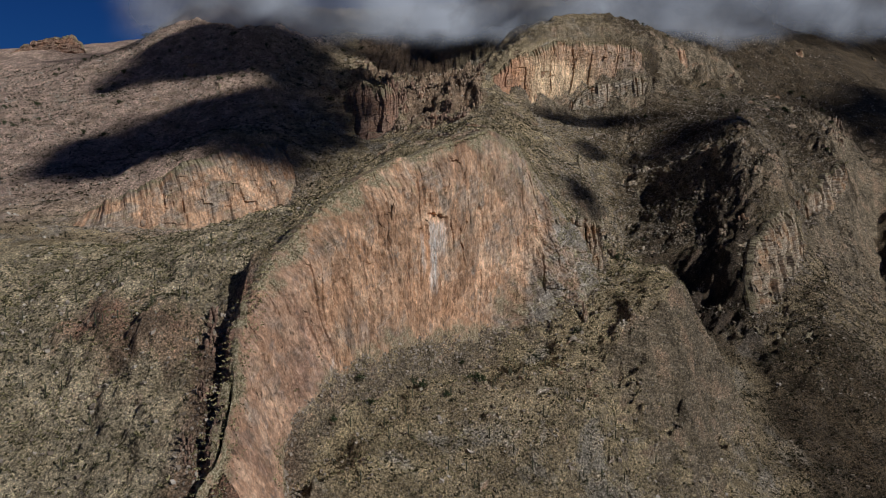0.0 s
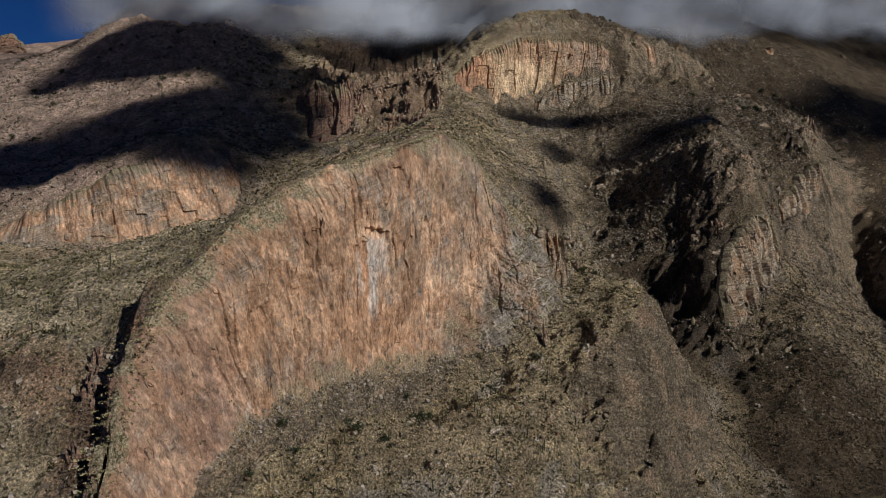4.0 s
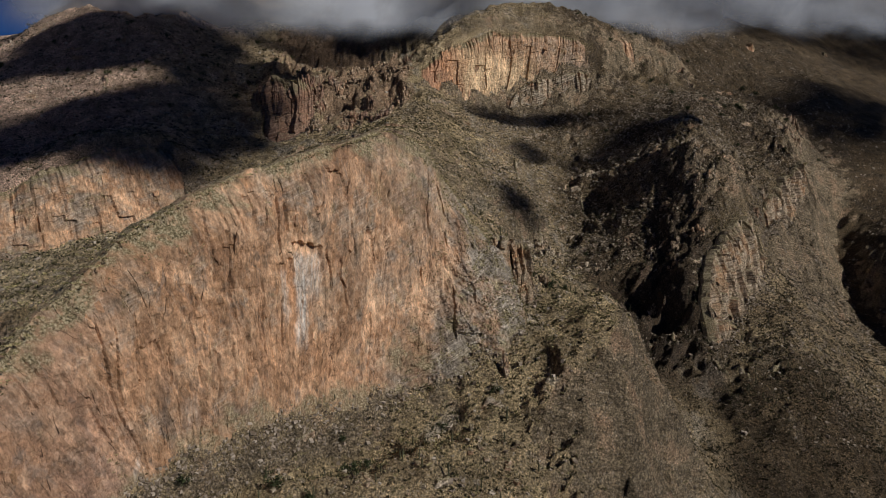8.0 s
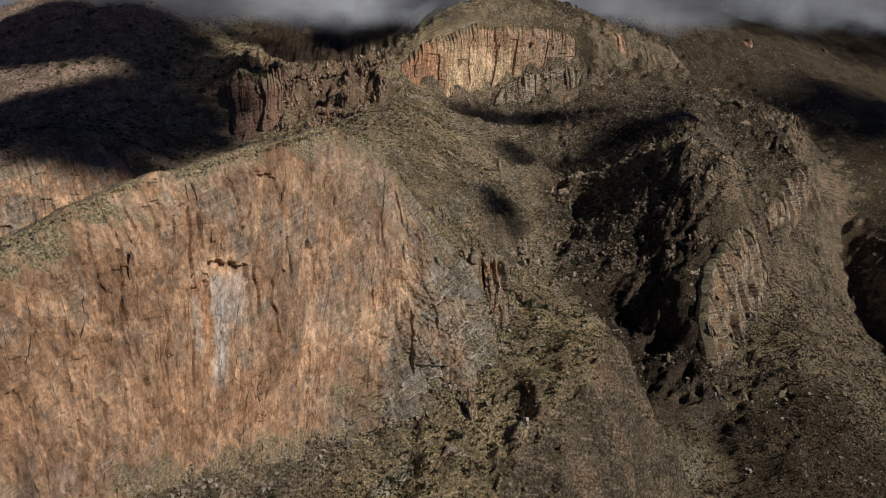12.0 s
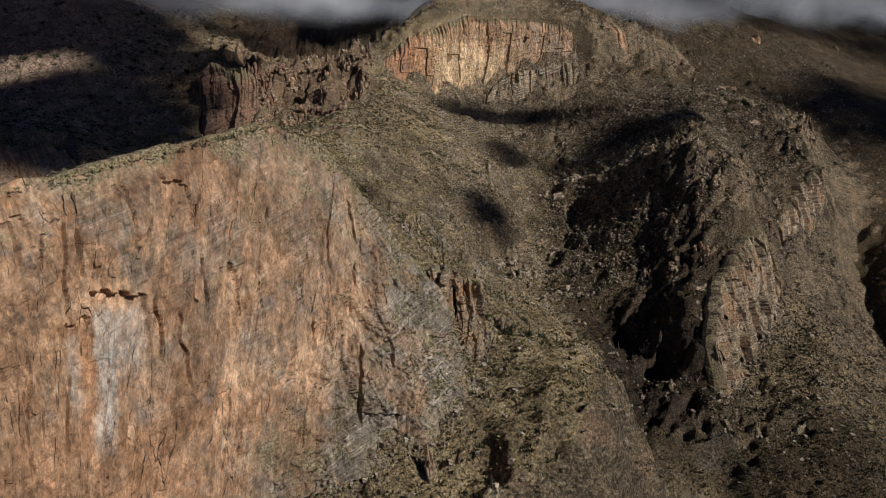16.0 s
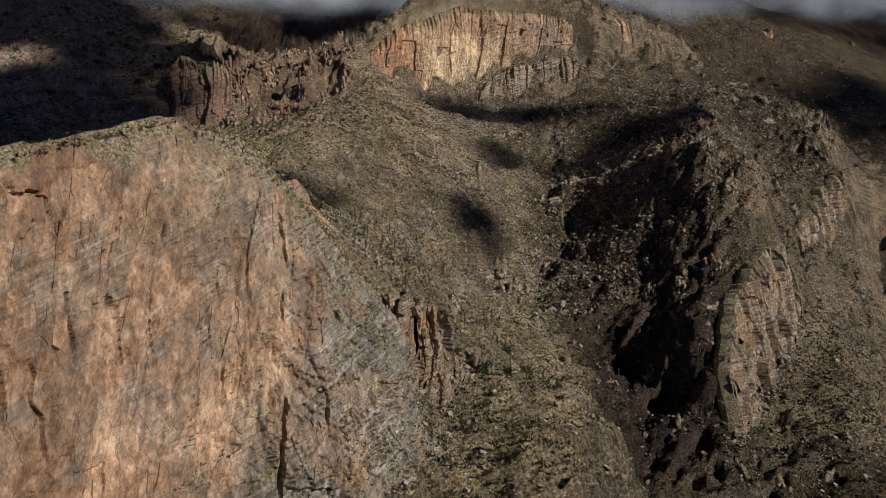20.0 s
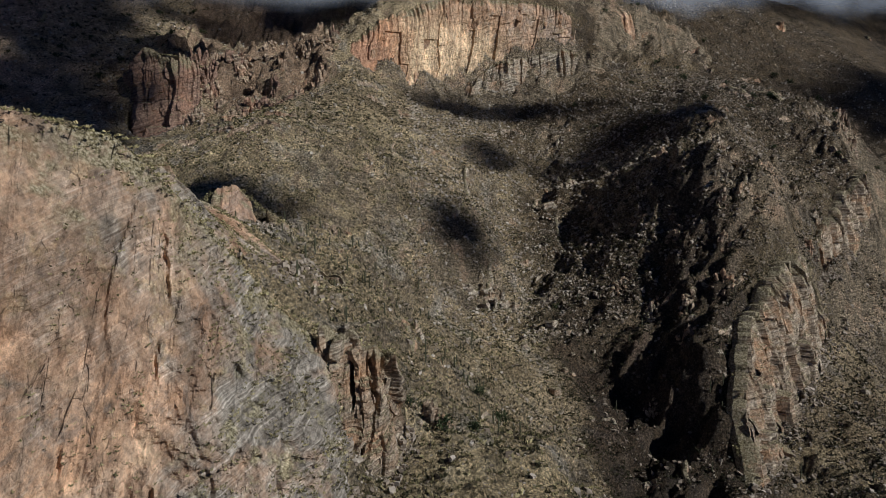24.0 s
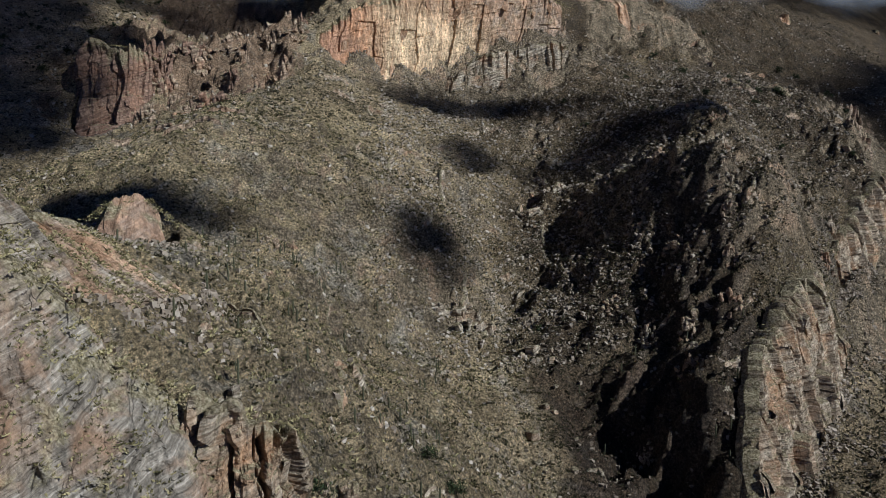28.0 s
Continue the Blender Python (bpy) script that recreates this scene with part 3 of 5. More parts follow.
def wall_material():
    """Tan to orange cliff with hanging stains."""
    n = Nodes("stained_tan_cliff")
    p = n.pos()
    z = n.split(p)[2]
    u = n.attr("along")
    v = n.vec(u, n.math('MULTIPLY', z, 0.09), 0.0)
    iso = n.vec(u, z, 0.0)
    streak = n.noise(v, 0.22, 6, 0.62, 0.6)
    thin = n.noise(v, 0.8, 5, 0.65)
    patch = n.noise(iso, 0.045, 5, 0.6, 0.7)
    slant = n.noise(n.vec(n.math('MULTIPLY', n.math('ADD', u, n.math('MULTIPLY', z, 1.1)), 0.35), n.math('MULTIPLY', n.math('SUBTRACT', u, z), 0.06), 0.0), 0.6, 5, 0.65)
    base = n.ramp(patch, [(0.26, (0.22, 0.125, 0.074)), (0.44, (0.38, 0.218, 0.118)), (0.56, (0.55, 0.34, 0.2)), (0.74, (0.68, 0.47, 0.3))])
    c = n.mix(n.ramp(streak, [(0.36, 0.42), (0.54, 0.0)]), base, (0.24, 0.145, 0.095))
    c = n.mix(n.ramp(thin, [(0.54, 0.0), (0.74, 0.5)]), c, (0.58, 0.4, 0.26))
    c = n.mix(n.ramp(n.noise(v, 0.34, 5, 0.7), [(0.62, 0.0), (0.74, 0.5)]), c, (0.13, 0.088, 0.066))
    c = n.mix(n.ramp(slant, [(0.52, 0.0), (0.7, 0.35)]), c, (0.17, 0.115, 0.085))
    hair = n.noise(n.vec(u, n.math('MULTIPLY', z, 0.55), 0.0), 0.8, 7, 0.8, 0.5)
    c = n.mix(0.75, c, n.ramp(hair, [(0.3, 0.6), (0.5, 1.02), (0.7, 1.42)]), 'MULTIPLY')
    blotch = n.noise(n.vec(u, n.math('MULTIPLY', z, 0.6), 3.0), 0.13, 6, 0.7, 1.2)
    c = n.mix(n.ramp(blotch, [(0.54, 0.0), (0.6, 0.5)]), c, (0.58, 0.41, 0.27))
    c = n.mix(n.ramp(blotch, [(0.36, 0.6), (0.42, 0.0)]), c, (0.2, 0.155, 0.12))
    c = n.mix(n.ramp(n.noise(iso, 0.07, 4), [(0.6, 0.0), (0.7, 0.7)]), c, (0.23, 0.2, 0.165))
    s = n.split(p)
    dip = n.math('ADD', n.math('ADD', n.math('MULTIPLY', s[0], -0.36), n.math('MULTIPLY', s[1], -0.16)), s[2])
    band = n.noise(n.vec(n.math('MULTIPLY', s[0], 0.03), n.math('MULTIPLY', s[1], 0.03), n.math('ADD', dip, n.math('MULTIPLY', n.noise(p, 0.025, 3), 9.0))), 1.3, 5, 0.7)
    grey = n.ramp(band, [(0.34, (0.11, 0.092, 0.072)), (0.46, (0.235, 0.2, 0.155)), (0.56, (0.33, 0.285, 0.225)), (0.66, (0.58, 0.51, 0.42))])
    grey = n.mix(n.ramp(n.noise(p, 0.05, 5, 0.65), [(0.47, 0.0), (0.6, 0.8)]), grey, n.mix(band, (0.22, 0.125, 0.075), (0.52, 0.335, 0.2)))
    grey = n.mix(n.ramp(n.noise(p, 0.11, 5, 0.7), [(0.53, 0.0), (0.62, 0.8)]), grey, n.ramp(n.noise(p, 1.1, 4, 0.7), [(0.36, (0.07, 0.06, 0.03)), (0.5, (0.24, 0.2, 0.105)), (0.62, (0.45, 0.4, 0.25))]))
    part_grey = n.math('MAXIMUM', n.attr("banded"), n.ramp(n.noise(n.vec(u, n.math('MULTIPLY', z, 0.7), 9.0), 0.055, 6, 0.68, 0.6), [(0.5, 0.0), (0.62, 0.65)]))
    c = n.mix(part_grey, c, grey)
    c = n.mix(n.attr("red"), c, n.mix(streak, (0.24, 0.14, 0.1), (0.42, 0.27, 0.19)))
    c = n.mix(n.math('MULTIPLY', n.attr("orange"), n.ramp(patch, [(0.3, 0.35), (0.6, 1.0)])), c, (0.48, 0.25, 0.125))
    c = n.mix(n.math('MULTIPLY', n.attr("white"), n.ramp(thin, [(0.35, 0.15), (0.6, 0.95)])), c, (0.55, 0.51, 0.45))
    c = n.mix(n.math('MULTIPLY', n.attr("pale"), n.ramp(streak, [(0.35, 0.4), (0.6, 1.0)])), c, (0.72, 0.54, 0.33))
    c = n.mix(n.math('MULTIPLY', n.attr("soot"), n.ramp(thin, [(0.35, 1.0), (0.65, 0.3)])), c, (0.085, 0.07, 0.062))
    c = n.mix(0.8, c, n.ramp(n.noise(n.scaled(p, (1.0, 1.0, 0.55)), 0.5, 8, 0.8), [(0.36, 0.5), (0.5, 1.02), (0.64, 1.55)]), 'MULTIPLY')
    warp = n.nt.nodes.new("ShaderNodeTexNoise")
    n.put(warp, "Vector", iso)
    n.put(warp, "Scale", 0.16)
    n.put(warp, "Detail", 5.0)
    shoved = n.nt.nodes.new("ShaderNodeVectorMath")
    shoved.operation = 'MULTIPLY_ADD'
    n.nt.links.new(warp.outputs["Color"], shoved.inputs[0])
    shoved.inputs[1].default_value = (3.0, 6.0, 0.0)
    n.nt.links.new(n.vec(n.math('ADD', u, n.math('MULTIPLY', z, 0.12)), z, 0.0), shoved.inputs[2])
    for wide, low, high in ((0.085, 0.84, 1.18), (0.24, 0.84, 1.18), (0.6, 0.82, 1.2)):
        slab = n.split(n.cells(n.scaled(shoved.outputs[0], (1.0, 0.34, 1.0)), wide, "Color"))[0]
        c = n.mix(1.0, c, n.ramp(slab, [(0.0, low), (0.5, 1.0), (1.0, high)]), 'MULTIPLY')
    seam = n.math('MULTIPLY', n.cracks(n.scaled(shoved.outputs[0], (1.0, 0.22, 1.0)), 0.16, 0.009, 0.5), n.ramp(n.noise(iso, 0.11, 4, 0.7), [(0.5, 0.0), (0.58, 1.0)]))
    c = n.mix(n.math('MULTIPLY', seam, 0.22), c, (0.055, 0.038, 0.028))
    tuft = n.ramp(n.noise(p, 1.1, 4, 0.7), [(0.36, (0.06, 0.05, 0.027)), (0.5, (0.25, 0.205, 0.115)), (0.64, (0.5, 0.43, 0.29))])
    c = n.mix(n.math('MULTIPLY', n.attr("turf"), n.ramp(n.noise(p, 0.3, 5, 0.7), [(0.38, 0.35), (0.5, 1.0)])), c, tuft)
    joint = n.math('MULTIPLY', n.cracks(n.vec(u, n.math('MULTIPLY', z, 0.16), 0.0), 0.11, 0.01), n.ramp(n.noise(iso, 0.05, 4, 0.7), [(0.54, 0.0), (0.6, 1.0)]))
    c = n.mix(n.math('MULTIPLY', joint, 0.5), c, (0.04, 0.03, 0.024))
    n.bump(n.math('SUBTRACT', n.math('ADD', n.math('ADD', n.noise(n.vec(u, n.math('MULTIPLY', z, 0.5), 5.0), 0.45, 7, 0.72), n.math('MULTIPLY', slant, 0.5)), n.noise(p, 0.9, 5, 0.75)), n.math('MULTIPLY', n.math('ADD', joint, n.math('MULTIPLY', seam, 0.4)), 1.5)), 1.0, 0.9)
    return n.colour(c)


def banded_material(name, dark, mid, light, rust, dip=0.35, scale=0.8):
    """Grey gneiss with pale bands that dip to one side, rust where it broke freshly."""
    n = Nodes(name)
    p = n.pos()
    s = n.split(p)
    d = n.math('ADD', n.math('ADD', n.math('MULTIPLY', s[0], -dip), n.math('MULTIPLY', s[1], -dip * 0.5)), s[2])
    wob = n.noise(p, 0.035, 4)
    band = n.noise(n.vec(n.math('MULTIPLY', s[0], 0.02), n.math('MULTIPLY', s[1], 0.02), n.math('ADD', d, n.math('MULTIPLY', wob, 9.0))), scale, 5, 0.72)
    c = n.ramp(band, [(0.36, dark), (0.46, mid), (0.54, tuple(0.5 * (a + b) for a, b in zip(mid, light))), (0.62, light)])
    c = n.mix(n.ramp(n.noise(p, 0.06, 4, 0.6), [(0.48, 0.0), (0.66, 0.8)]), c, rust)
    tall = n.scaled(p, (1.0, 1.0, 0.12))
    c = n.mix(n.ramp(n.noise(tall, 0.45, 4, 0.65), [(0.58, 0.0), (0.72, 0.6)]), c, (0.09, 0.07, 0.055))
    top = n.ramp(n.math('ADD', n.normal_z(), n.math('MULTIPLY', n.noise(p, 0.35, 4, 0.7), 0.5)), [(0.86, 0.0), (1.04, 0.85)])
    c = n.mix(top, c, n.ramp(n.noise(p, 1.1, 4, 0.7), [(0.36, (0.06, 0.05, 0.027)), (0.5, (0.22, 0.18, 0.1)), (0.64, (0.42, 0.36, 0.23))]))
    c = n.mix(0.85, c, n.ramp(n.noise(p, 0.5, 8, 0.85), [(0.37, 0.34), (0.5, 1.05), (0.63, 2.0)]), 'MULTIPLY')
    tuft = n.ramp(n.noise(p, 1.1, 4, 0.7), [(0.36, (0.06, 0.05, 0.027)), (0.5, (0.25, 0.205, 0.115)), (0.64, (0.5, 0.43, 0.29))])
    c = n.mix(n.math('MULTIPLY', n.attr("turf"), n.ramp(n.noise(p, 0.3, 5, 0.7), [(0.38, 0.35), (0.5, 1.0)])), c, tuft)
    joint = n.math('MULTIPLY', n.cracks(n.scaled(p, (1.0, 1.0, 0.25)), 0.2, 0.02), n.ramp(n.noise(p, 0.1, 4, 0.7), [(0.5, 0.0), (0.58, 1.0)]))
    c = n.mix(n.math('MULTIPLY', joint, 0.3), c, (0.03, 0.025, 0.02))
    n.bump(n.math('SUBTRACT', n.math('ADD', band, n.noise(p, 0.8, 5, 0.75)), n.math('MULTIPLY', joint, 0.3)), 1.0, 1.2)
    return n.colour(c)


def plain_material(name, stops, scale=3.0, rough=0.85, tint=True):
    n = Nodes(name, rough)
    f = n.noise(n.pos(), scale, 3)
    if tint:
        f = n.math('ADD', n.math('MULTIPLY', f, 0.35), n.math('MULTIPLY', n.attr("tint"), 0.8))
    return n.colour(n.ramp(f, stops))


GROUND = ground_material()
WALL = wall_material()
STRATA = banded_material("grey_banded_gneiss", (0.085, 0.067, 0.05), (0.26, 0.208, 0.148), (0.62, 0.53, 0.4), (0.4, 0.24, 0.135), 0.3, 1.3)
CRAG = banded_material("brown_crag_rock", (0.085, 0.062, 0.046), (0.28, 0.2, 0.135), (0.52, 0.4, 0.28), (0.4, 0.235, 0.135), 0.2, 0.8)
RUSTY = banded_material("rusty_red_rock", (0.085, 0.053, 0.04), (0.22, 0.135, 0.095), (0.34, 0.23, 0.16), (0.33, 0.185, 0.115), 0.3, 0.6)
RIDGE_ROCK = banded_material("rusty_banded_gneiss", (0.09, 0.066, 0.046), (0.25, 0.187, 0.125), (0.52, 0.43, 0.315), (0.42, 0.245, 0.13), 0.25, 0.85)
STONE = plain_material("loose_stone", [(0.1, (0.13, 0.098, 0.068)), (0.5, (0.29, 0.235, 0.175)), (0.95, (0.52, 0.45, 0.36))], 1.5)
SCRUB = plain_material("desert_scrub", [(0.1, (0.018, 0.017, 0.008)), (0.5, (0.055, 0.049, 0.021)), (0.8, (0.17, 0.145, 0.068)), (0.98, (0.4, 0.34, 0.17))], 2.0)
STRAW = plain_material("straw_grass", [(0.1, (0.1, 0.08, 0.04)), (0.5, (0.2, 0.16, 0.08)), (0.95, (0.36, 0.3, 0.17))], 2.0)
CACTUS = plain_material("saguaro_skin", [(0.3, (0.05, 0.05, 0.028)), (0.7, (0.1, 0.1, 0.055))], 2.0, 0.7, False)
LEAF = plain_material("juniper_leaf", [(0.2, (0.015, 0.022, 0.009)), (0.6, (0.04, 0.052, 0.02)), (0.95, (0.085, 0.095, 0.04))], 1.5)
BARK = plain_material("bark", [(0.3, (0.06, 0.045, 0.035)), (0.7, (0.16, 0.125, 0.095))], 4.0, 0.9, False)


def cloud_material():
    n = Nodes("cloud_vapour", 1.0, 0.0)
    wisp = n.noise(n.pos(), 0.012, 5, 0.55, 0.4)
    a = n.math('MULTIPLY', n.attr("vapour"), n.ramp(wisp, [(0.3, 0.6), (0.6, 1.0)]))
    n.put(n.bsdf, "Alpha", a)
    return n.colour((0.46, 0.49, 0.54))


CLOUD = cloud_material()

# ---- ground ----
# how far the ground turns dark brown: eastern slopes, ridge flank, far slopes
_umber = 0.95 * np.maximum(smooth(198, 262, _fx + 25 * fbm(_fx / 80, _fy / 80, octaves=2, seed=61)), smooth(206, 226, _fx + 6 * fbm(_fx / 30, _fy / 30, octaves=2, seed=63)) * smooth(540, 600, _fy) * smooth(900, 760, _fy)) + 0.3 * smooth(700, 1100, _fy) * smooth(-150, -60, _fx)
_umber = _umber * (1 - 0.3 * smooth(760, 900, _fy + 30 * fbm(_fx / 60, _fy / 60, octaves=2, seed=66)) * smooth(520, 420, _fx))
_umber = _umber * (1 - 0.5 * smooth(585, 655, _fy + 0.5 * (_fx - 320)) * smooth(292, 322, _fx - 0.35 * (_fy - 640)) * smooth(860, 760, _fy))
_umber = np.clip(_umber + 0.2 * fbm(_fx / 50, _fy / 50, octaves=3, seed=62) - 0.06, 0, 0.9)
_zone = smooth(-185, -130, _fx) * smooth(95, 50, _fx + 0.2 * (_fy - 1000)) * smooth(955, 1000, _fy) * smooth(1500, 1350, _fy)
_rust = np.clip(0.9 * near_line(_fx, _fy, MAIN_TOP[:4], 26) + np.clip(1.3 - np.hypot((_fx + 158) / 42, (_fy - 340 + 0.4 * (_fx + 158)) / 20) + 0.4 * fbm(_fx / 14, _fy / 14, octaves=3, seed=65), 0, 1), 0, 1)
# the flank mask tells where the ridge's shade is painted into the ground
me = mesh_grid("ground", np.stack([_fx, _fy, GROUND_Z], 1), len(GY), len(GX), GROUND, {"slope": BARE * (0.35 + 0.65 * _calm) + 0.5 * _zone + 0.4 * _rust, "warm": np.maximum(0.75 * _zone, _rust), "umber": _umber, "flank_shade": smooth(206, 226, _fx + 6 * fbm(_fx / 30, _fy / 30, octaves=2, seed=63)) * smooth(540, 600, _fy) * smooth(900, 760, _fy) * smooth(345, 310, _fx - 0.35 * (_fy - 740)), "rust": _rust, "clay": smooth(-120, -330, _fx + 40 * fbm(_fx / 60, _fy / 60, octaves=3, seed=67)) * smooth(640, 800, _fy + 40 * fbm(_fx / 50, _fy / 50, octaves=3, seed=68)), "straw": smooth(-95, -150, _fx + 20 * fbm(_fx / 40, _fy / 40, octaves=2, seed=64)) * smooth(620, 430, _fy)})
ground = tagged(new("ground", me), "dry tan desert mountainside with scrub, ledges and gullies", "mountainside", kind="structure")


# ---- rock faces ----
def rock_face(name, foot, top, material, cols, rows, rib=5.0, depth=1.6, out=1.2, seed=0, label="", category="cliff", carve=None, stains=None, lip=7.0, sink=5.0, group="", jag=1.5, blocky=0.8, taper=0.16, beds=0.7, rise=0.35, cleft=0.0, flute=0.3, back=0.0, west=False, crack_depth=1.1):
    """A cliff as a relief between its foot and its top: ribs, flakes, cracks and ledges; it turns back into the hill at the top."""
    a, b = (q.copy() for q in pair_lines(foot, top, cols))
    a -= (b - a) * (sink / np.maximum(b[:, 2] - a[:, 2], sink))[:, None]
    run = np.gradient((a + b) / 2, axis=0)[:, :2]
    run = np.stack([np.convolve(np.pad(run[:, k], 9, mode="edge"), np.ones(19) / 19, mode="valid") for k in (0, 1)], 1)
    run /= np.linalg.norm(run, axis=1)[:, None]
    nor = np.stack([run[:, 1], -run[:, 0]], 1)          # away from the hill when the line runs to the right
    u = np.cumsum(np.concatenate(([0], np.linalg.norm(np.diff((a + b) / 2, axis=0)[:, :2], axis=1))))
    b[:, 2] += jag * vnoise(u / (1.3 * rib), 0 * u, seed=seed + 90) + 0.6 * jag * vnoise(u / 2.2, 0 * u, seed=seed + 91)
    if taper:
        f = smooth(0, taper, np.minimum(u, u[-1] - u) / u[-1] + 0.03 * vnoise(u / 5, 0 * u, seed=seed + 95))[:, None]
        b = a + np.array([0, 0, sink - 1.5]) * (1 - f) + (b - a) * f
    v = np.linspace(0, 1, rows)
    pts = a[None] * (1 - v)[:, None, None] + b[None] * v[:, None, None]
    U = np.broadcast_to(u[None], (rows, cols))
    Z = pts[:, :, 2]
    lean = U + 3.0 * fbm(U / 30, Z / 30, octaves=2, seed=seed)
    col = np.floor(lean / rib + 0.35 * vnoise(lean / rib, Z / (rib * 5), seed=seed + 5))
    step = np.floor(Z / (rib * 3.2) + 1.7 * _hash(col, 0 * col, 0 * col, seed + 7))
    block = _hash(col, step, 0 * col, seed + 8)
    d = out + depth * (0.8 * fbm(U / 28, Z / 55, octaves=3, seed=seed + 1) + blocky * block + 0.4 * min(1.0, 0.15 + 4 * flute) * ridged(lean / (rib * 1.3), Z / (rib * 9), octaves=3, seed=seed + 2) - 0.3)
    crack = np.abs(vnoise(lean / (rib * 1.1), Z / (rib * 16), seed=seed + 3))
    d -= depth * crack_depth * (1 - smooth(0.0, 0.05, crack)) * smooth(-0.1, 0.35, vnoise(U / 15, Z / 25, seed=seed + 4))
    grain = min(depth, 1.5)
    d += 0.34 * grain * fbm(U / 2.4, Z / 3.5, octaves=3, seed=seed + 6) + flute * grain * ridged(lean / 3.2, Z / 19, octaves=3, gain=0.6, seed=seed + 16) * smooth(-0.3, 0.3, vnoise(U / 30, Z / 30, seed=seed + 17))
    q = Z - rise * U + 1.6 * vnoise(U / 11, Z / 11, seed=seed + 12)
    for thick, share in ((1.3, 0.2), (3.1, 0.3), (6.7, 0.35)):
        bed = np.floor(q / thick + 0.4 * vnoise(U / 7, Z / 7, seed=seed + 13))
        d += beds * (0.5 * grain + 0.5 * depth) * share * _hash(bed, np.floor(U / (thick * 5) + bed * 0.37), 0 * bed, seed + 14)
    if cleft:
        k = np.floor(lean / cleft)
        line = (k + 0.5 + 0.3 * _hash(k, 0 * k, 0 * k, seed + 15)) * cleft
        open_ = 0.3 + 0.5 * (_hash(k, 0 * k + 1, 0 * k, seed + 15) + 1)
        z0 = Z.min() + (0.3 * _hash(k, 0 * k + 2, 0 * k, seed + 15) + 0.1) * (Z.max() - Z.min())
        d -= 1.3 * depth * (1 - smooth(open_ * 0.6, open_ * 1.5, np.abs(lean - line))) * smooth(0, 5, Z - z0)
    if carve:
        d = d + carve(pts, U)
    d = d * np.minimum(1, 0.5 + 2.5 * v)[:, None]
    d = out + (d - out) * (1 - 0.8 * smooth(0.9, 1.0, v))[:, None]
    ease = smooth(0.1, 0.3, u / u[-1]) if west else np.ones(cols)
    d = d - back * (smooth(0.72, 1.0, v) ** 2)[:, None] * ease[None]
    pts = pts.copy()
    pts[:, :, 0] += nor[None, :, 0] * d
    pts[:, :, 1] += nor[None, :, 1] * d
    rough = 0.5 * fbm(U / 3.0, Z / 3.0, octaves=2, seed=seed + 9)
    pts[:, :, 2] += rough * 0.5
    # both ends bend back into the hill, and the brow runs back and under
    edge = (1 - smooth(0, 0.05, np.minimum(u, u[-1] - u) / u[-1]))
    pts[:, :, :2] -= (nor * (edge * 7)[:, None])[None]
    brow = []
    for k, (step_back, drop) in enumerate(((0.35, 0.1), (0.7, 0.8), (1.0, 3.5))):
        q = pts[-1].copy()
        q[:, :2] -= nor * (lip * step_back * (0.12 + 0.88 * ease))[:, None]
        q[:, 2] -= drop - 0.4 * vnoise(u / 3, 0 * u + k, seed=seed + 30)
        brow.append(q)
    full = np.concatenate([pts, np.stack(brow)])
    n = rows + 3
    attrs = {"along": np.broadcast_to(u[None], (n, cols)).ravel()}
    up = np.concatenate([v, [1.02, 1.04, 1.06]])[:, None] + 0.09 * fbm(full[:, :, 0] / 13, full[:, :, 2] / 13 + full[:, :, 1] / 17, octaves=4, gain=0.6, seed=seed + 40)
    attrs["turf"] = np.clip(smooth(0.9, 1.0, up) + 0.8 * smooth(0.13, 0.03, up), 0, 1).ravel()
    for key in ("white", "soot", "orange", "red", "banded", "pale"):
        attrs[key] = (stains(key, full) if stains else np.zeros((n, cols))).ravel()
    me = mesh_grid(name, full.reshape(-1, 3), n, cols, material, attrs, False)
    ob = tagged(new(name, me), label, category, group)
    return ob, full


def along_main(p):
    return p[..., 0] * 0.67 + p[..., 1] * 0.742


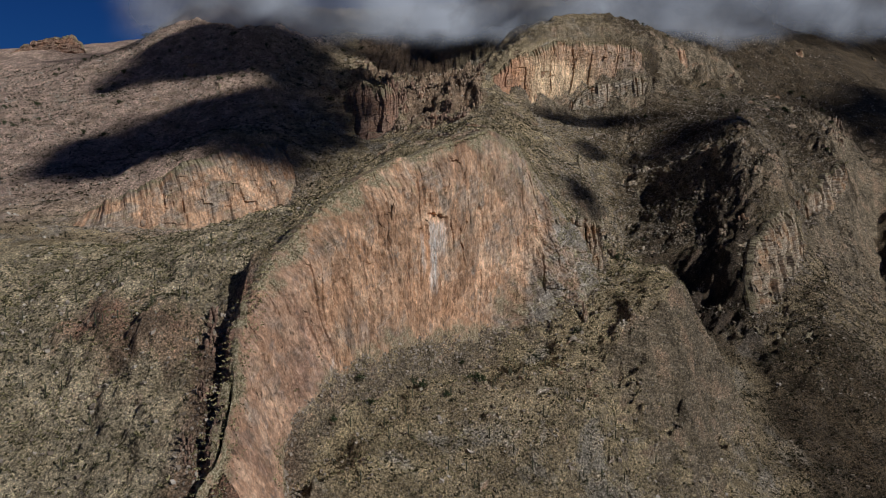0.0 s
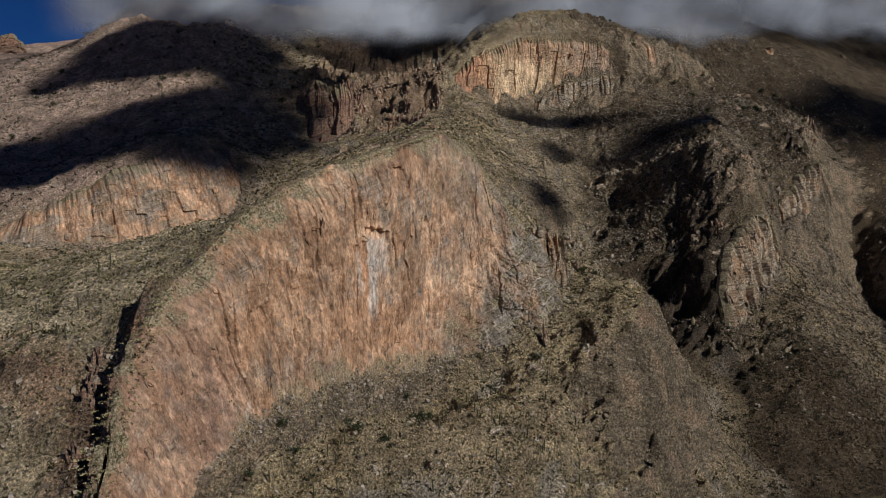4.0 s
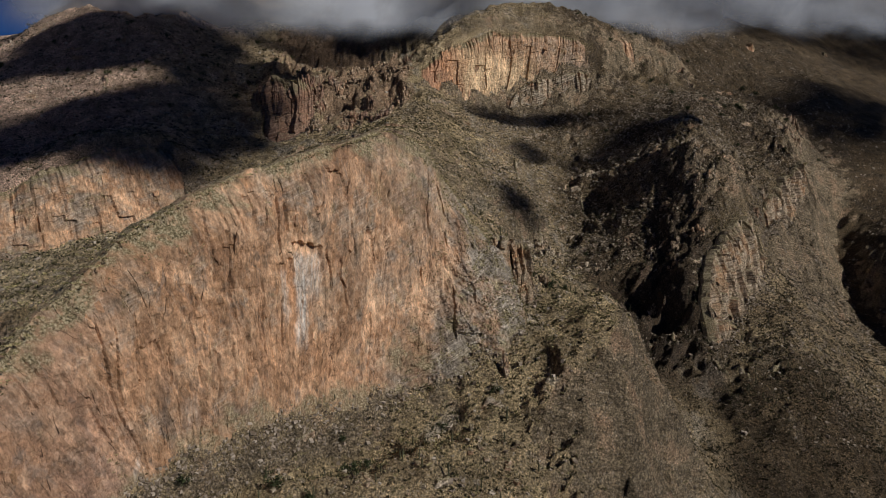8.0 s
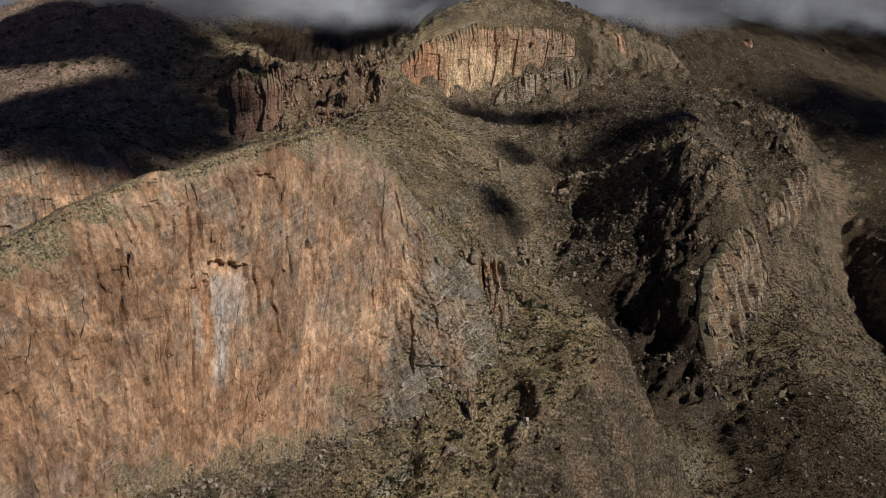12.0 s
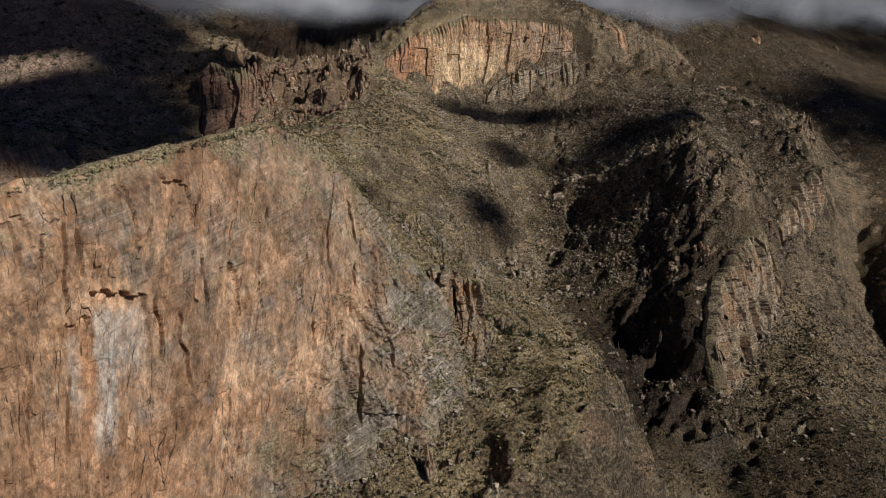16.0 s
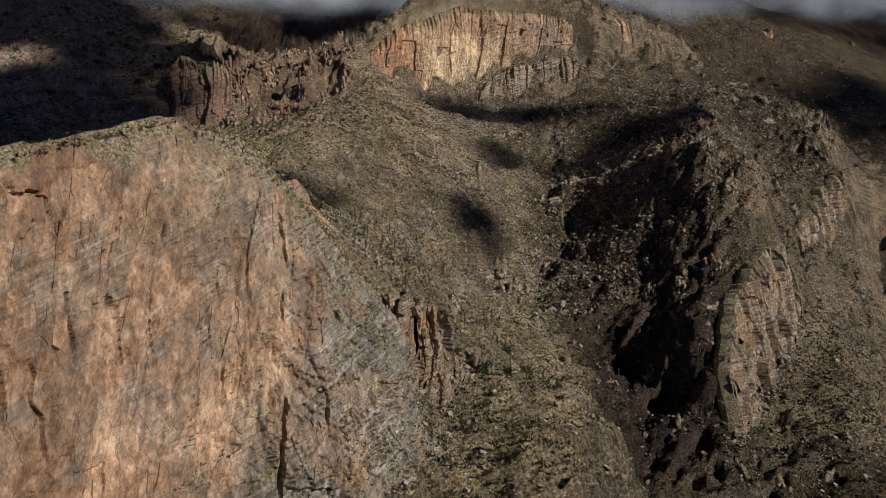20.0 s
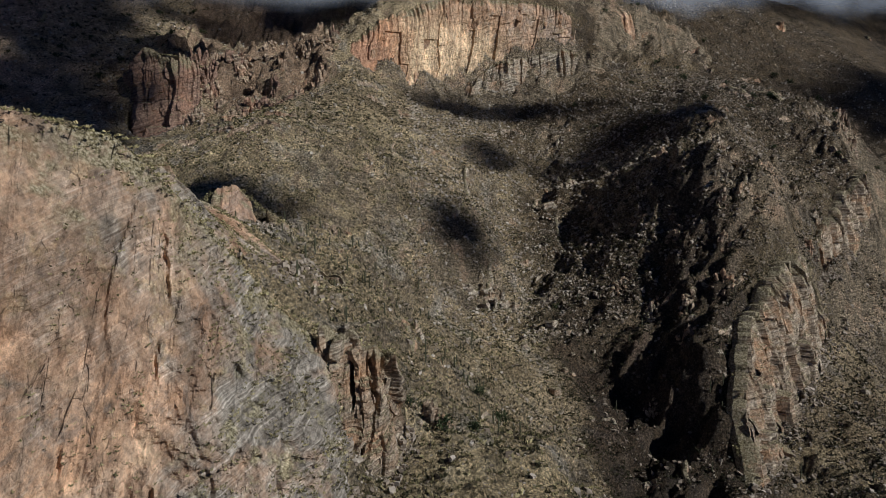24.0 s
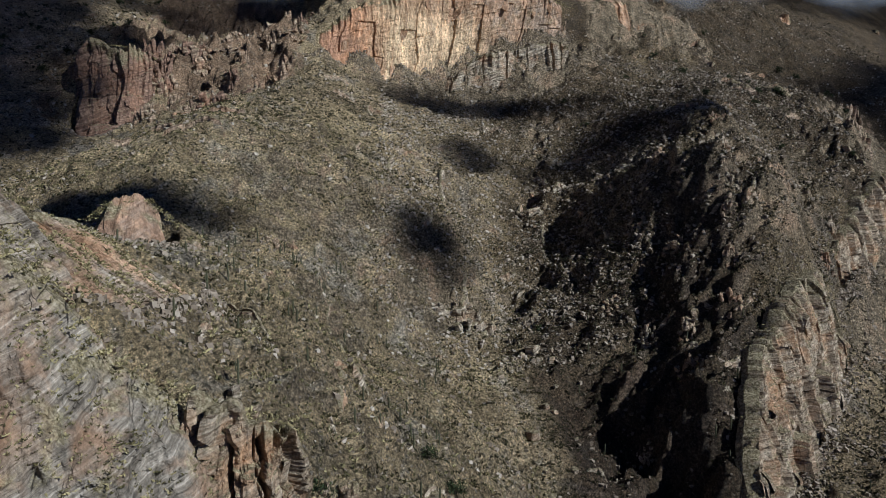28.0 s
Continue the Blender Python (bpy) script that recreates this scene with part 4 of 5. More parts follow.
def carve_main(p, u):
    """The stepped roof with its recess and side crack, the small notch, and long open cracks."""
    s, z = along_main(p), p[:, :, 2]
    d = np.zeros_like(s)
    for s0, z0, w, h, deep, tilt in ((327.0, 258.5, 9.0, 16, 3.2, -0.28), (313.5, 252.0, 4.0, 7, 1.8, 0.3), (243.5, 228.5, 4.5, 9, 1.7, 0.15), (262.0, 214.0, 2.5, 8, 1.4, 0.1),
                                     (352, 292, 5, 10, 1.5, -0.2), (301, 283, 4, 9, 1.5, 0.2), (284, 262, 4, 8, 1.2, -0.2), (366, 262, 3, 12, 1.5, 0.0)):
        roof = z0 + tilt * (s - s0) + 1.2 * np.sign(np.sin((s - s0) * 1.1)) * 0.5
        below = roof - z
        inside = smooth(-1, -0.86, -np.abs(s - s0) / w)
        d -= deep * inside * smooth(0, 0.5, below) * np.exp(-np.clip(below, 0, None) / h)
    for s0, z0, z1, deep in ((338.2, 232, 256, 2.4), (345.0, 222, 250, 2.0), (312.0, 250, 282, 1.8), (318, 262, 286, 1.5), (334, 268, 297, 1.3), (282, 226, 270, 1.2), (356, 246, 268, 1.8), (251, 208, 227, 1.2), (270, 196, 222, 1.2), (296, 210, 246, 0.9)):
        line = s0 + 1.4 * vnoise(z / 6, 0 * z + s0, seed=77) + 0.04 * (z - z0)
        d -= deep * (1 - smooth(0.25, 0.75, np.abs(s - line))) * smooth(0, 4, z - z0) * smooth(0, 4, z1 - z)
    ledgy = smooth(345, 375, s - 0.8 * (z - 179))
    dip = z - 0.42 * s + 2.5 * fbm(s / 16, z / 16, octaves=2, seed=79)
    d += ledgy * (2.2 * fbm(s / 9, z / 9, octaves=4, gain=0.6, seed=80))
    for thick, share in ((2.0, 0.35), (4.3, 0.6), (8.9, 0.9)):
        bed = np.floor(dip / thick + 0.5 * vnoise(s / 9, z / 9, seed=82))
        d += ledgy * share * _hash(bed, np.floor(s / (thick * 4) + 0.4 * bed), 0 * bed, 83)
    for x0, x1, z0, z1, deep, wide in ((69.0, 69.0, 200, 229, 4.0, 0.55), (82.0, 80.0, 216, 229, 2.5, 0.5), (67.0, 66.0, 246, 257, 2.5, 0.5), (67.0, 64.0, 262, 282, 3.0, 0.6), (51.0, 51.0, 231, 240, 1.8, 0.4), (96.0, 95.0, 214, 224, 2.0, 0.4)):
        line = x0 + (x1 - x0) * (z - z0) / (z1 - z0) + 0.5 * vnoise(z / 3, 0 * z + x0, seed=78)
        d -= deep * (1 - smooth(wide * 0.5, wide * 1.3, np.abs(p[:, :, 0] - line))) * smooth(0, 4, z - z0) * smooth(0, 4, z1 - z)
    return d


def stain_main(key, p):
    s, z = along_main(p), p[:, :, 2]
    w = 3 * fbm(s / 9, z / 14, octaves=3, seed=71)
    blob = lambda s0, z0, a, b: np.clip(1.25 - np.hypot((s + w - s0) / a, (z - z0) / b), 0, 1)
    if key == "white":
        fall = lambda s0, z0, z1, wide: smooth(0, 1, 1.4 - np.abs(s + 0.5 * w - s0 - 0.12 * (z - z0)) / wide) * smooth(0, 5, z0 - z) * smooth(0, 14, z - z1)
        return np.clip(fall(323.5, 256, 206, 3.2) + 0.75 * fall(331, 255, 226, 5.5) + 0.6 * fall(313, 250, 218, 2.2) + 0.4 * fall(258, 206, 185, 4) + 0.5 * fall(232, 190, 168, 1.2), 0, 1)
    if key == "orange":
        return np.clip(0.9 * blob(316.5, 236, 4.5, 20) + 0.4 * blob(330, 196, 26, 9) + 0.4 * blob(300, 210, 40, 16) + 0.6 * blob(352, 288, 5, 14) + 0.45 * blob(240, 218, 16, 14), 0, 1)
    if key == "soot":
        return np.clip(0.8 * blob(246, 202, 4, 17) + 0.5 * blob(345, 288, 16, 9) + 0.55 * blob(357, 250, 2.5, 22) + 0.4 * blob(328, 236, 3, 14) + 0.5 * blob(370, 232, 6, 16), 0, 1)
    if key == "banded":
        return np.maximum(smooth(345, 378, s + 3.5 * w - 0.95 * (z - 182)), np.maximum(0.5 * smooth(362, 395, s + 6 * w) * smooth(235, 268, z + 3 * w), 0.85 * smooth(404, 436, s + 6 * w)))
    if key != "red":
        return np.zeros_like(s)
    return np.clip(0.35 * smooth(235, 205, s + 4 * w) + 0.35 * blob(216, 178, 14, 40), 0, 0.7)



def face(key, *args, **kw):
    name, rest = args[0], args[1:]
    return rock_face(name, *FACES[key], *rest, **kw)


main_wall, main_pts = face("main", "cliff", WALL, 760, 230, 6.5, 1.35, 2.2, 100, "tall tan and orange cliff with dark cracks and hanging stains", carve=carve_main, stains=stain_main, lip=10, blocky=0.3, taper=0, beds=0.35, rise=0.5, flute=0.16, back=7.0, jag=0.7, west=True)
buttress_pts = main_pts[:, 560:]
arete, arete_pts = face("arete", "rock_rib", RUSTY, 170, 60, 6, 2.2, 1.0, 210, "rusty rock rib with a black shaded cleft", "rock rib", lip=3, jag=5, blocky=1.0)


def stain_upper(key, p):
    x, z = p[:, :, 0] + 16 * fbm(p[:, :, 0] / 20, p[:, :, 2] / 40, octaves=3, seed=5), p[:, :, 2]
    if key == "red":
        return 0.7 * smooth(116, 90, x)
    if key == "orange":
        return 0.45 * smooth(165, 130, x) + 0.35 * smooth(0.1, 0.5, fbm(x / 18, z / 60, octaves=3, seed=6))
    if key == "pale":
        return 0.95 * smooth(112, 150, x) * smooth(270, 190, x) * smooth(468, 405, z + 0.15 * (x - 150))
    if key == "banded":
        return 0.6 * smooth(215, 275, x + 0.5 * (425 - z))
    return np.zeros(x.shape)


upper_wall, upper_pts = face("upper", "cliff", WALL, 420, 130, 15, 3.4, 3.0, 300, "high sunlit orange cliff below the clouds", lip=12, jag=4, blocky=0.5, stains=stain_upper, taper=0.06, beds=0.5, rise=0.3, flute=0.05, back=6.0, crack_depth=0.2)
STEP_FOOT = [(186, 1084, 359), (218, 1090, 358), (266, 1102, 362), (319, 1118, 385)]
STEP_TOP = [(191, 1094, 374), (224, 1104, 391), (264, 1116, 402), (325, 1128, 411)]
rock_face("rock_step", STEP_FOOT, STEP_TOP, STRATA, 170, 50, 11, 3.6, 6.5, 320, "pale banded rock step under a high cliff", lip=14, jag=2.5, taper=0.1, sink=4.0, cleft=17.0, rise=0.25, flute=0.1)
left_wall, left_pts = face("left", "cliff", WALL, 220, 100, 9, 2.2, 3.0, 330, "tan rock wall across the side valley", lip=16, jag=3, taper=0.12, flute=0.12, back=9.0,
                           stains=lambda key, p: 0.75 * smooth(-0.2, 0.3, fbm(p[:, :, 0] / 22, p[:, :, 2] / 16, octaves=4, seed=84)) if key == "banded" else np.zeros(p.shape[:2]))
ridge_face, ridge_pts = face("ridge", "crag", RIDGE_ROCK, 420, 130, 7, 3.6, 2.0, 360, "banded grey and rust crag face on the ridge", "crag", lip=9, jag=5, blocky=1.2, taper=0.1, beds=0.4, rise=0.25, flute=0.2, crack_depth=1.0)
face("ridge_upper", "cliff_band", RIDGE_ROCK, 220, 70, 8, 4.0, 1.8, 370, "broken banded cliff band with dark clefts", "cliff", lip=8, jag=6, taper=0.15, beds=0.35, blocky=1.2, flute=0.2)
tower, rock_tower_pts = face("tower", "rock_tower", RUSTY, 110, 90, 17, 4.2, 3.0, 400, "brown rock tower with a black shaded side", "rock tower", lip=14, jag=7, taper=0.05, beds=0.5, rise=0.1, blocky=1.8, flute=0.0, back=3.0, crack_depth=1.2)
_, east_pts = face("east", "cliff", WALL, 200, 110, 8, 2.2, 1.5, 450, "broken pink and grey rock face with scrubby ledges", lip=9, jag=4, blocky=0.7, taper=0.12, beds=0.7, cleft=13.0,
                            stains=lambda key, p: 0.95 * smooth(-0.7, 0.0, fbm(p[:, :, 1] / 14, p[:, :, 2] / 12, octaves=3, seed=81)) if key == "banded" else np.zeros(p.shape[:2]))


def carve_slits(p, u):
    """Two open clefts and a stepped shoulder."""
    x, z = p[:, :, 0], p[:, :, 2]
    d = 0 * x
    for x0, lean_, z0, z1, wide in ((104.5, 0.14, 214, 234, 1.0), (110.5, 0.03, 224, 240, 0.9), (117.5, -0.08, 221, 240, 0.5), (113.0, 0.1, 203, 217, 0.5)):
        line = x0 + lean_ * (z - z0) + 1.0 * vnoise(z / 3.5, 0 * z + x0, seed=178)
        wide = wide * (0.75 + 0.5 * vnoise(z / 4, 0 * z + x0 + 9, seed=179)) * np.clip((z - z0) / 5, 0.1, 1)
        d -= 7.0 * (1 - smooth(0.6, 1.3, np.abs(x - line) / wide)) * smooth(0, 3, z - z0) * smooth(0, 4, z1 - z)
    return d + 1.8 * smooth(222, 214, z + 0.4 * (x - 112)) * smooth(106, 113, x)


tower_face, tower_pts = face("slit_tower", "pinnacle", RIDGE_ROCK, 130, 100, 5, 2.6, 1.0, 430, "massive grey banded rock pinnacle with black clefts", "rock pinnacle", carve=carve_slits, lip=7, jag=5, taper=0.12, beds=0.9, blocky=1.0, flute=0.15)
face("knob", "outcrop", WALL, 100, 60, 9, 1.8, 1.5, 440, "pink tan rock face of a knoll on the crest", "outcrop", lip=9, jag=1.5, blocky=0.6, taper=0.3, beds=0.7, flute=0.1, back=5.0, stains=lambda key, p: np.full(p.shape[:2], 0.3 if key in ("red", "banded") else 0.0))


# ---- low ledges that break the slopes ----
def ledge(x, y, long, high, seed, material, label):
    """A short step of bedrock along the contour."""
    z, sx, sy = (float(v) for v in ground_at(x, y))
    g = math.hypot(sx, sy) + 1e-6
    ux, uy = sx / g, sy / g                       # uphill
    tx, ty = uy, -ux                              # along the contour, so that the face looks downhill
    k = np.linspace(-0.5, 0.5, 6) * long
    fx, fy = x + tx * k, y + ty * k
    foot = [(a, b, float(ground_at(a, b)[0]) - 0.5) for a, b in zip(fx, fy)]
    run = high / max(g, 0.5) * 0.3
    top = [(a + ux * run, b + uy * run, c + high) for a, b, c in foot]
    return rock_face("ledge", foot, top, material, max(24, int(long * 2)), 18, 3.5, 0.9, 0.5, seed, label, "rock ledge", lip=2.5, sink=2.0, group="rock ledges on the slopes", jag=1.0, blocky=1.1, taper=0.3)


_r = np.random.default_rng(99)
for x0, x1, y0, y1, count, mat in ((70, 170, 560, 760, 26, STRATA), (-60, 130, 320, 450, 20, STRATA), (-300, -130, 280, 560, 16, STRATA), (90, 240, 760, 1050, 26, STRATA), (280, 420, 560, 800, 14, STRATA), (230, 400, 640, 1000, 26, STRATA),
                                   (-100, 60, 700, 960, 16, CRAG), (380, 620, 860, 1200, 20, CRAG), (-420, -150, 860, 1200, 26, CRAG), (40, 130, 560, 660, 10, STRATA)):
    for k in range(count):
        x, y = _r.uniform(x0, x1), _r.uniform(y0, y1)
        far = 1.0 if y < 780 else 1.7
        ledge(x, y, _r.uniform(7, 26) * far, _r.uniform(1.2, 3.2) * far, 1000 + int(x) + 7 * k, mat, "low banded bedrock ledge on the slope" if mat is STRATA else "low brown bedrock ledge on the slope")
rock_face("cliff", [(338, 1150, 424), (372, 1162, 426), (410, 1176, 430), (446, 1196, 436)], [(338, 1166, 450), (370, 1180, 462), (408, 1196, 466), (448, 1212, 462)], WALL, 170, 60, 10, 3.5, 1.5, 455, "brown cliff at the foot of the cloud bank", lip=14, jag=5, taper=0.15, flute=0.1, back=5.0)
rock_face("cliff", [(628, 1318, 436), (660, 1330, 436), (700, 1352, 436)], [(634, 1336, 470), (664, 1348, 476), (702, 1366, 466)], WALL, 90, 50, 10, 3.5, 1.0, 460, "tan cliff at the edge of the clouds", lip=14, jag=5, taper=0.25)
rock_face("cliff", [(835, 1440, 438), (875, 1452, 438), (925, 1470, 440)], [(840, 1460, 468), (880, 1472, 476), (930, 1488, 468)], WALL, 90, 50, 10, 3.5, 1.0, 470, "tan cliff on the far dark slope", lip=14, jag=5, taper=0.25)
rock_face("butte", [(-885, 1476, 492), (-830, 1472, 492), (-780, 1472, 491), (-722, 1480, 488)], [(-880, 1486, 500), (-830, 1480, 517), (-756, 1480, 529), (-735, 1486, 503)], RUSTY, 120, 40, 9, 2.6, 1.0, 480, "red rock butte on the skyline", "butte", lip=20, jag=3, taper=0.12, beds=1.0, rise=0.0)


# ---- crags of jointed columns ----
def part(name, me, parent, label=""):
    ob = new(name, me)
    ob.parent = parent
    if label:
        tagged(ob, label)
    return ob


def column_mesh(rng, w, d, h, material, lean=0.1):
    """One angular block of jointed rock."""
    v = rng.normal(0, 1, (18, 3))
    v /= (np.abs(v) ** 4).sum(1)[:, None] ** 0.25
    v *= rng.uniform(0.82, 1.05, (18, 1))
    v = v * (w, d, h * 0.5) + (0, 0, h * 0.5)
    v[:, 0] += (rng.uniform(-lean, lean) + 0.12) * v[:, 2]
    v[:, 2] += 0.25 * v[:, 0]
    bm = bmesh.new()
    for q in v:
        bm.verts.new(q)
    hull = bmesh.ops.convex_hull(bm, input=bm.verts)
    bmesh.ops.delete(bm, geom=[e for e in hull["geom_interior"] if isinstance(e, bmesh.types.BMVert)], context='VERTS')
    me = bpy.data.meshes.new("column")
    bm.to_mesh(me)
    bm.free()
    me.materials.append(material)
    return me


def crag(name, x, y, size, tall, count, material, label, category, seed, stretch=(1.0, 0.6), turn=0.0, group=""):
    """A crag: columns that stand close together on the slope."""
    rng = np.random.default_rng(seed)
    z0 = float(ground_at(x, y)[0])
    root = tagged(new(name), label, category, group)
    root.location = (x, y, z0)
    for i in range(int(count * 3.0)):
        r, a = size * math.sqrt(rng.uniform(0, 1)), rng.uniform(0, 2 * math.pi)
        dx, dy = r * math.cos(a) * stretch[0], r * math.sin(a) * stretch[1]
        dx, dy = dx * math.cos(turn) - dy * math.sin(turn), dx * math.sin(turn) + dy * math.cos(turn)
        h = tall * rng.uniform(0.4, 1.0) * (1.15 - 0.6 * r / size)
        w = size * rng.uniform(0.1, 0.3)
        ob = part("block", column_mesh(rng, w, w * rng.uniform(0.7, 1.1), h * 1.35, material), root)
        g = float(ground_at(x + dx, y + dy)[0])
        ob.location = (dx, dy, g - z0 - 0.35 * h)
        ob.rotation_euler = (0, 0, rng.uniform(0, 6.3))
    return root


crag("pinnacle", 108, 559, 5.0, 3.5, 4, STRATA, "split grey rock pinnacles with dark clefts", "rock pinnacle", 1, (1.1, 0.6), 0.4)
crag("knoll", 46, 668, 7.0, 2.2, 5, RUSTY, "pink tan rock knoll on the crest", "rock knoll", 3, (1.3, 0.7), 0.5)
crag("pinnacle", 86, 744, 5.0, 4.5, 5, CRAG, "small brown rock pinnacle on a scrub slope", "rock pinnacle", 4)
crag("pinnacle", 92, 752, 4.0, 4.0, 3, CRAG, "small brown rock pinnacle on a scrub slope", "rock pinnacle", 5)
crag("outcrop", 190, 800, 12, 9, 10, STRATA, "pale banded outcrop above the gully", "outcrop", 6, (1.2, 0.8), 0.6)
crag("outcrop", 136, 556, 7, 7, 6, STRATA, "broken pale blocks at the end of a bench", "outcrop", 7)
crag("rock_rib", 95, 459, 4.0, 13, 4, STRATA, "slender banded rib at the foot of the cliff", "rock rib", 8, (0.5, 0.5))
for k, (x, y, s, h) in enumerate(((-64, 1066, 8, 10), (30, 1012, 7, 9), (14, 1128, 8, 12), (-40, 1180, 10, 14))):
    crag("crag", x, y, s, h, 6, CRAG, "brown broken crag on the upper slope", "crag", 20 + k, (1.2, 0.8), 0.4 * k, "crags under the clouds")
_w = np.random.default_rng(62)
for k in range(16):
    crag("crag", _w.uniform(-138, -56), _w.uniform(1020, 1062), _w.uniform(6, 11), _w.uniform(8, 17), 6, RUSTY, "brown jagged crag on top of the rock tower", "crag", 170 + k, (1.1, 0.8), _w.uniform(0, 3), "crags under the clouds")
_w = np.random.default_rng(61)
for k in range(40):
    crag("crag", _w.uniform(-62, 62), _w.uniform(965, 1150), _w.uniform(6, 13), _w.uniform(5, 13), 6, RUSTY if k % 3 == 1 else CRAG, "lit tan broken crag among high cliffs", "crag", 120 + k, (1.2, 0.8), _w.uniform(0, 3), "crags under the clouds")
for k, (x, y, s, h) in enumerate(((347, 812, 9, 8), (338, 790, 7, 7), (330, 768, 8, 7), (352, 835, 8, 8), (318, 742, 8, 8), (300, 745, 9, 8), (282, 760, 8, 7), (310, 800, 9, 7), (290, 720, 8, 7), (300, 838, 9, 7),
                                  (270, 790, 8, 6), (326, 880, 9, 8), (262, 700, 7, 6), (380, 905, 9, 8), (405, 800, 8, 9), (432, 840, 8, 10))):
    crag("crag", x, y, s * 0.75, h * 0.7, 7, CRAG if k % 3 else STRATA, "dark broken crag on the shaded ridge flank", "crag", 50 + k, (1.1, 0.8), 0.7 * k, "crags on the ridge")
for k, (x, y, s, h) in enumerate(((-107, 300, 3.5, 9), (-110, 322, 4, 9), (-107, 278, 3.5, 9), (-114, 338, 4, 8), (-95, 314, 3, 8), (-94, 290, 3, 8), (-95, 268, 3, 8))):
    crag("pinnacle", x, y, s, h, 4, RUSTY, "rusty rock pillar beside a black cleft", "rock pinnacle", 80 + k, (0.6, 1.2), 0.2)
for k, (x, y, s, h) in enumerate(((600, 1090, 12, 16), (560, 1010, 11, 12))):
    crag("crag", x, y, s, h, 7, CRAG, "tan crag on the far slope below the clouds", "crag", 90 + k, (1.3, 0.6), 0.2, "far crags")


# ---- scattered stones, scrub and grass ----
def scattered(name, templates, faces, pos, size, rng, material, label, category, tilt=0.0, tints=None):
    """Many small pieces in one mesh: each a turned, scaled copy of one of the templates."""
    n, m = len(pos), len(templates[0])
    t = np.stack(templates)[rng.integers(0, len(templates), n)]
    a = rng.uniform(0, 2 * math.pi, n)
    c, s = np.cos(a)[:, None], np.sin(a)[:, None]
    x, y, z = t[:, :, 0] * size[:, None, 0], t[:, :, 1] * size[:, None, 0], t[:, :, 2] * size[:, None, 1]
    p = np.stack([x * c - y * s, x * s + y * c, z], 2)
    if tilt:
        p[:, :, 2] += p[:, :, 0] * rng.uniform(-tilt, tilt, n)[:, None] + p[:, :, 1] * rng.uniform(-tilt, tilt, n)[:, None]
    p += pos[:, None, :]
    f = (faces[None] + (np.arange(n) * m)[:, None, None]).reshape(-1, faces.shape[1])
    tint = np.repeat(rng.uniform(0, 1, n) if tints is None else tints, m)
    me = mesh_arrays(name, p.reshape(-1, 3), f, material, {"tint": tint}, False)
    return tagged(new(name, me), label, category, kind="stuff")


def tuft_templates(rng, count, leaves, upright):
    out = []
    for _ in range(count):
        vs = []
        for _ in range(leaves):
            base = np.array([*rng.normal(0, 0.28, 2), rng.uniform(0.0, 0.35)])
            grow = np.array([*rng.normal(0, 0.55, 2), rng.uniform(0.3, 1.0) * upright])
            side = np.cross(grow, rng.normal(0, 1, 3))
            side = side / np.linalg.norm(side) * rng.uniform(0.16, 0.34)
            vs += [base - side * 0.6, base + side * 0.6, base + grow * 0.6 + side, base + grow - side * 0.2]
        out.append(np.array(vs))
    return out, np.arange(4 * leaves).reshape(-1, 4)


def stone_templates(rng, count):
    out = []
    for _ in range(count):
        v = np.array([(x, y, z) for z in (-0.5, 0.5) for y in (-0.5, 0.5) for x in (-0.5, 0.5)]) * rng.uniform(0.7, 1.3, 3)
        out.append(v * rng.uniform(0.65, 1.15, (8, 1)) + rng.uniform(-0.12, 0.12, (8, 3)) + np.array([0, 0, 0.2]))
    return out, np.array([(0, 2, 3, 1), (4, 5, 7, 6), (0, 1, 5, 4), (2, 6, 7, 3), (0, 4, 6, 2), (1, 3, 7, 5)])


def slope_dark(p):
    """Darkening put into tints: eastern slopes, and the ridge flank's shade, 0 to 1."""
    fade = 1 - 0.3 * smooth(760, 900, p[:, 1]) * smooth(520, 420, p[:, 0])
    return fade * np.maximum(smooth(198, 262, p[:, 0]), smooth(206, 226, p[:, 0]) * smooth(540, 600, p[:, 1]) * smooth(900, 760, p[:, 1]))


def strewn(rng, n, x0, x1, y0, y1, steep=1.25, patchy=0.0, seed=0, lean=1.0):
    """Places on the ground, fewer on steep rock, in patches if wanted, thinner with the distance (lean over 1)."""
    x = rng.uniform(x0, x1, n * 3)
    y = y0 + (y1 - y0) * rng.uniform(0, 1, n * 3) ** lean
    z, sx, sy = ground_at(x, y)
    s = np.hypot(sx, sy)
    w = 1 - smooth(steep * 0.75, steep * 1.25, s)
    if patchy:
        w = w * (1 - patchy + patchy * smooth(-0.35, 0.45, fbm(x / 22, y / 22, octaves=3, seed=seed)))
    k = np.nonzero(rng.uniform(0, 1, len(x)) < w)[0][:n]
    return np.stack([x[k], y[k], z[k]], 1)


rng = np.random.default_rng(7)
tufts, tuft_faces = tuft_templates(rng, 14, 5, 0.9)
blades, blade_faces = tuft_templates(rng, 10, 2, 1.1)
stones, stone_faces = stone_templates(rng, 16)
CORE = (-310, 520, 250, 900)
p = strewn(rng, 90000, *CORE, 1.9, 0.6, 1)
scattered("scrub", tufts, tuft_faces, p, np.stack([0.5 + 1.6 * rng.uniform(0, 1, len(p)) ** 2, rng.uniform(0.6, 1.7, len(p))], 1), rng, SCRUB, "low grey-green and brown desert scrub on the slopes", "scrub", tints=rng.uniform(0, 1.05, len(p)) * (1 - 0.85 * slope_dark(p)))
p = strewn(rng, 20000, -620, 800, 860, 1500, 1.5, 0.5, 2)
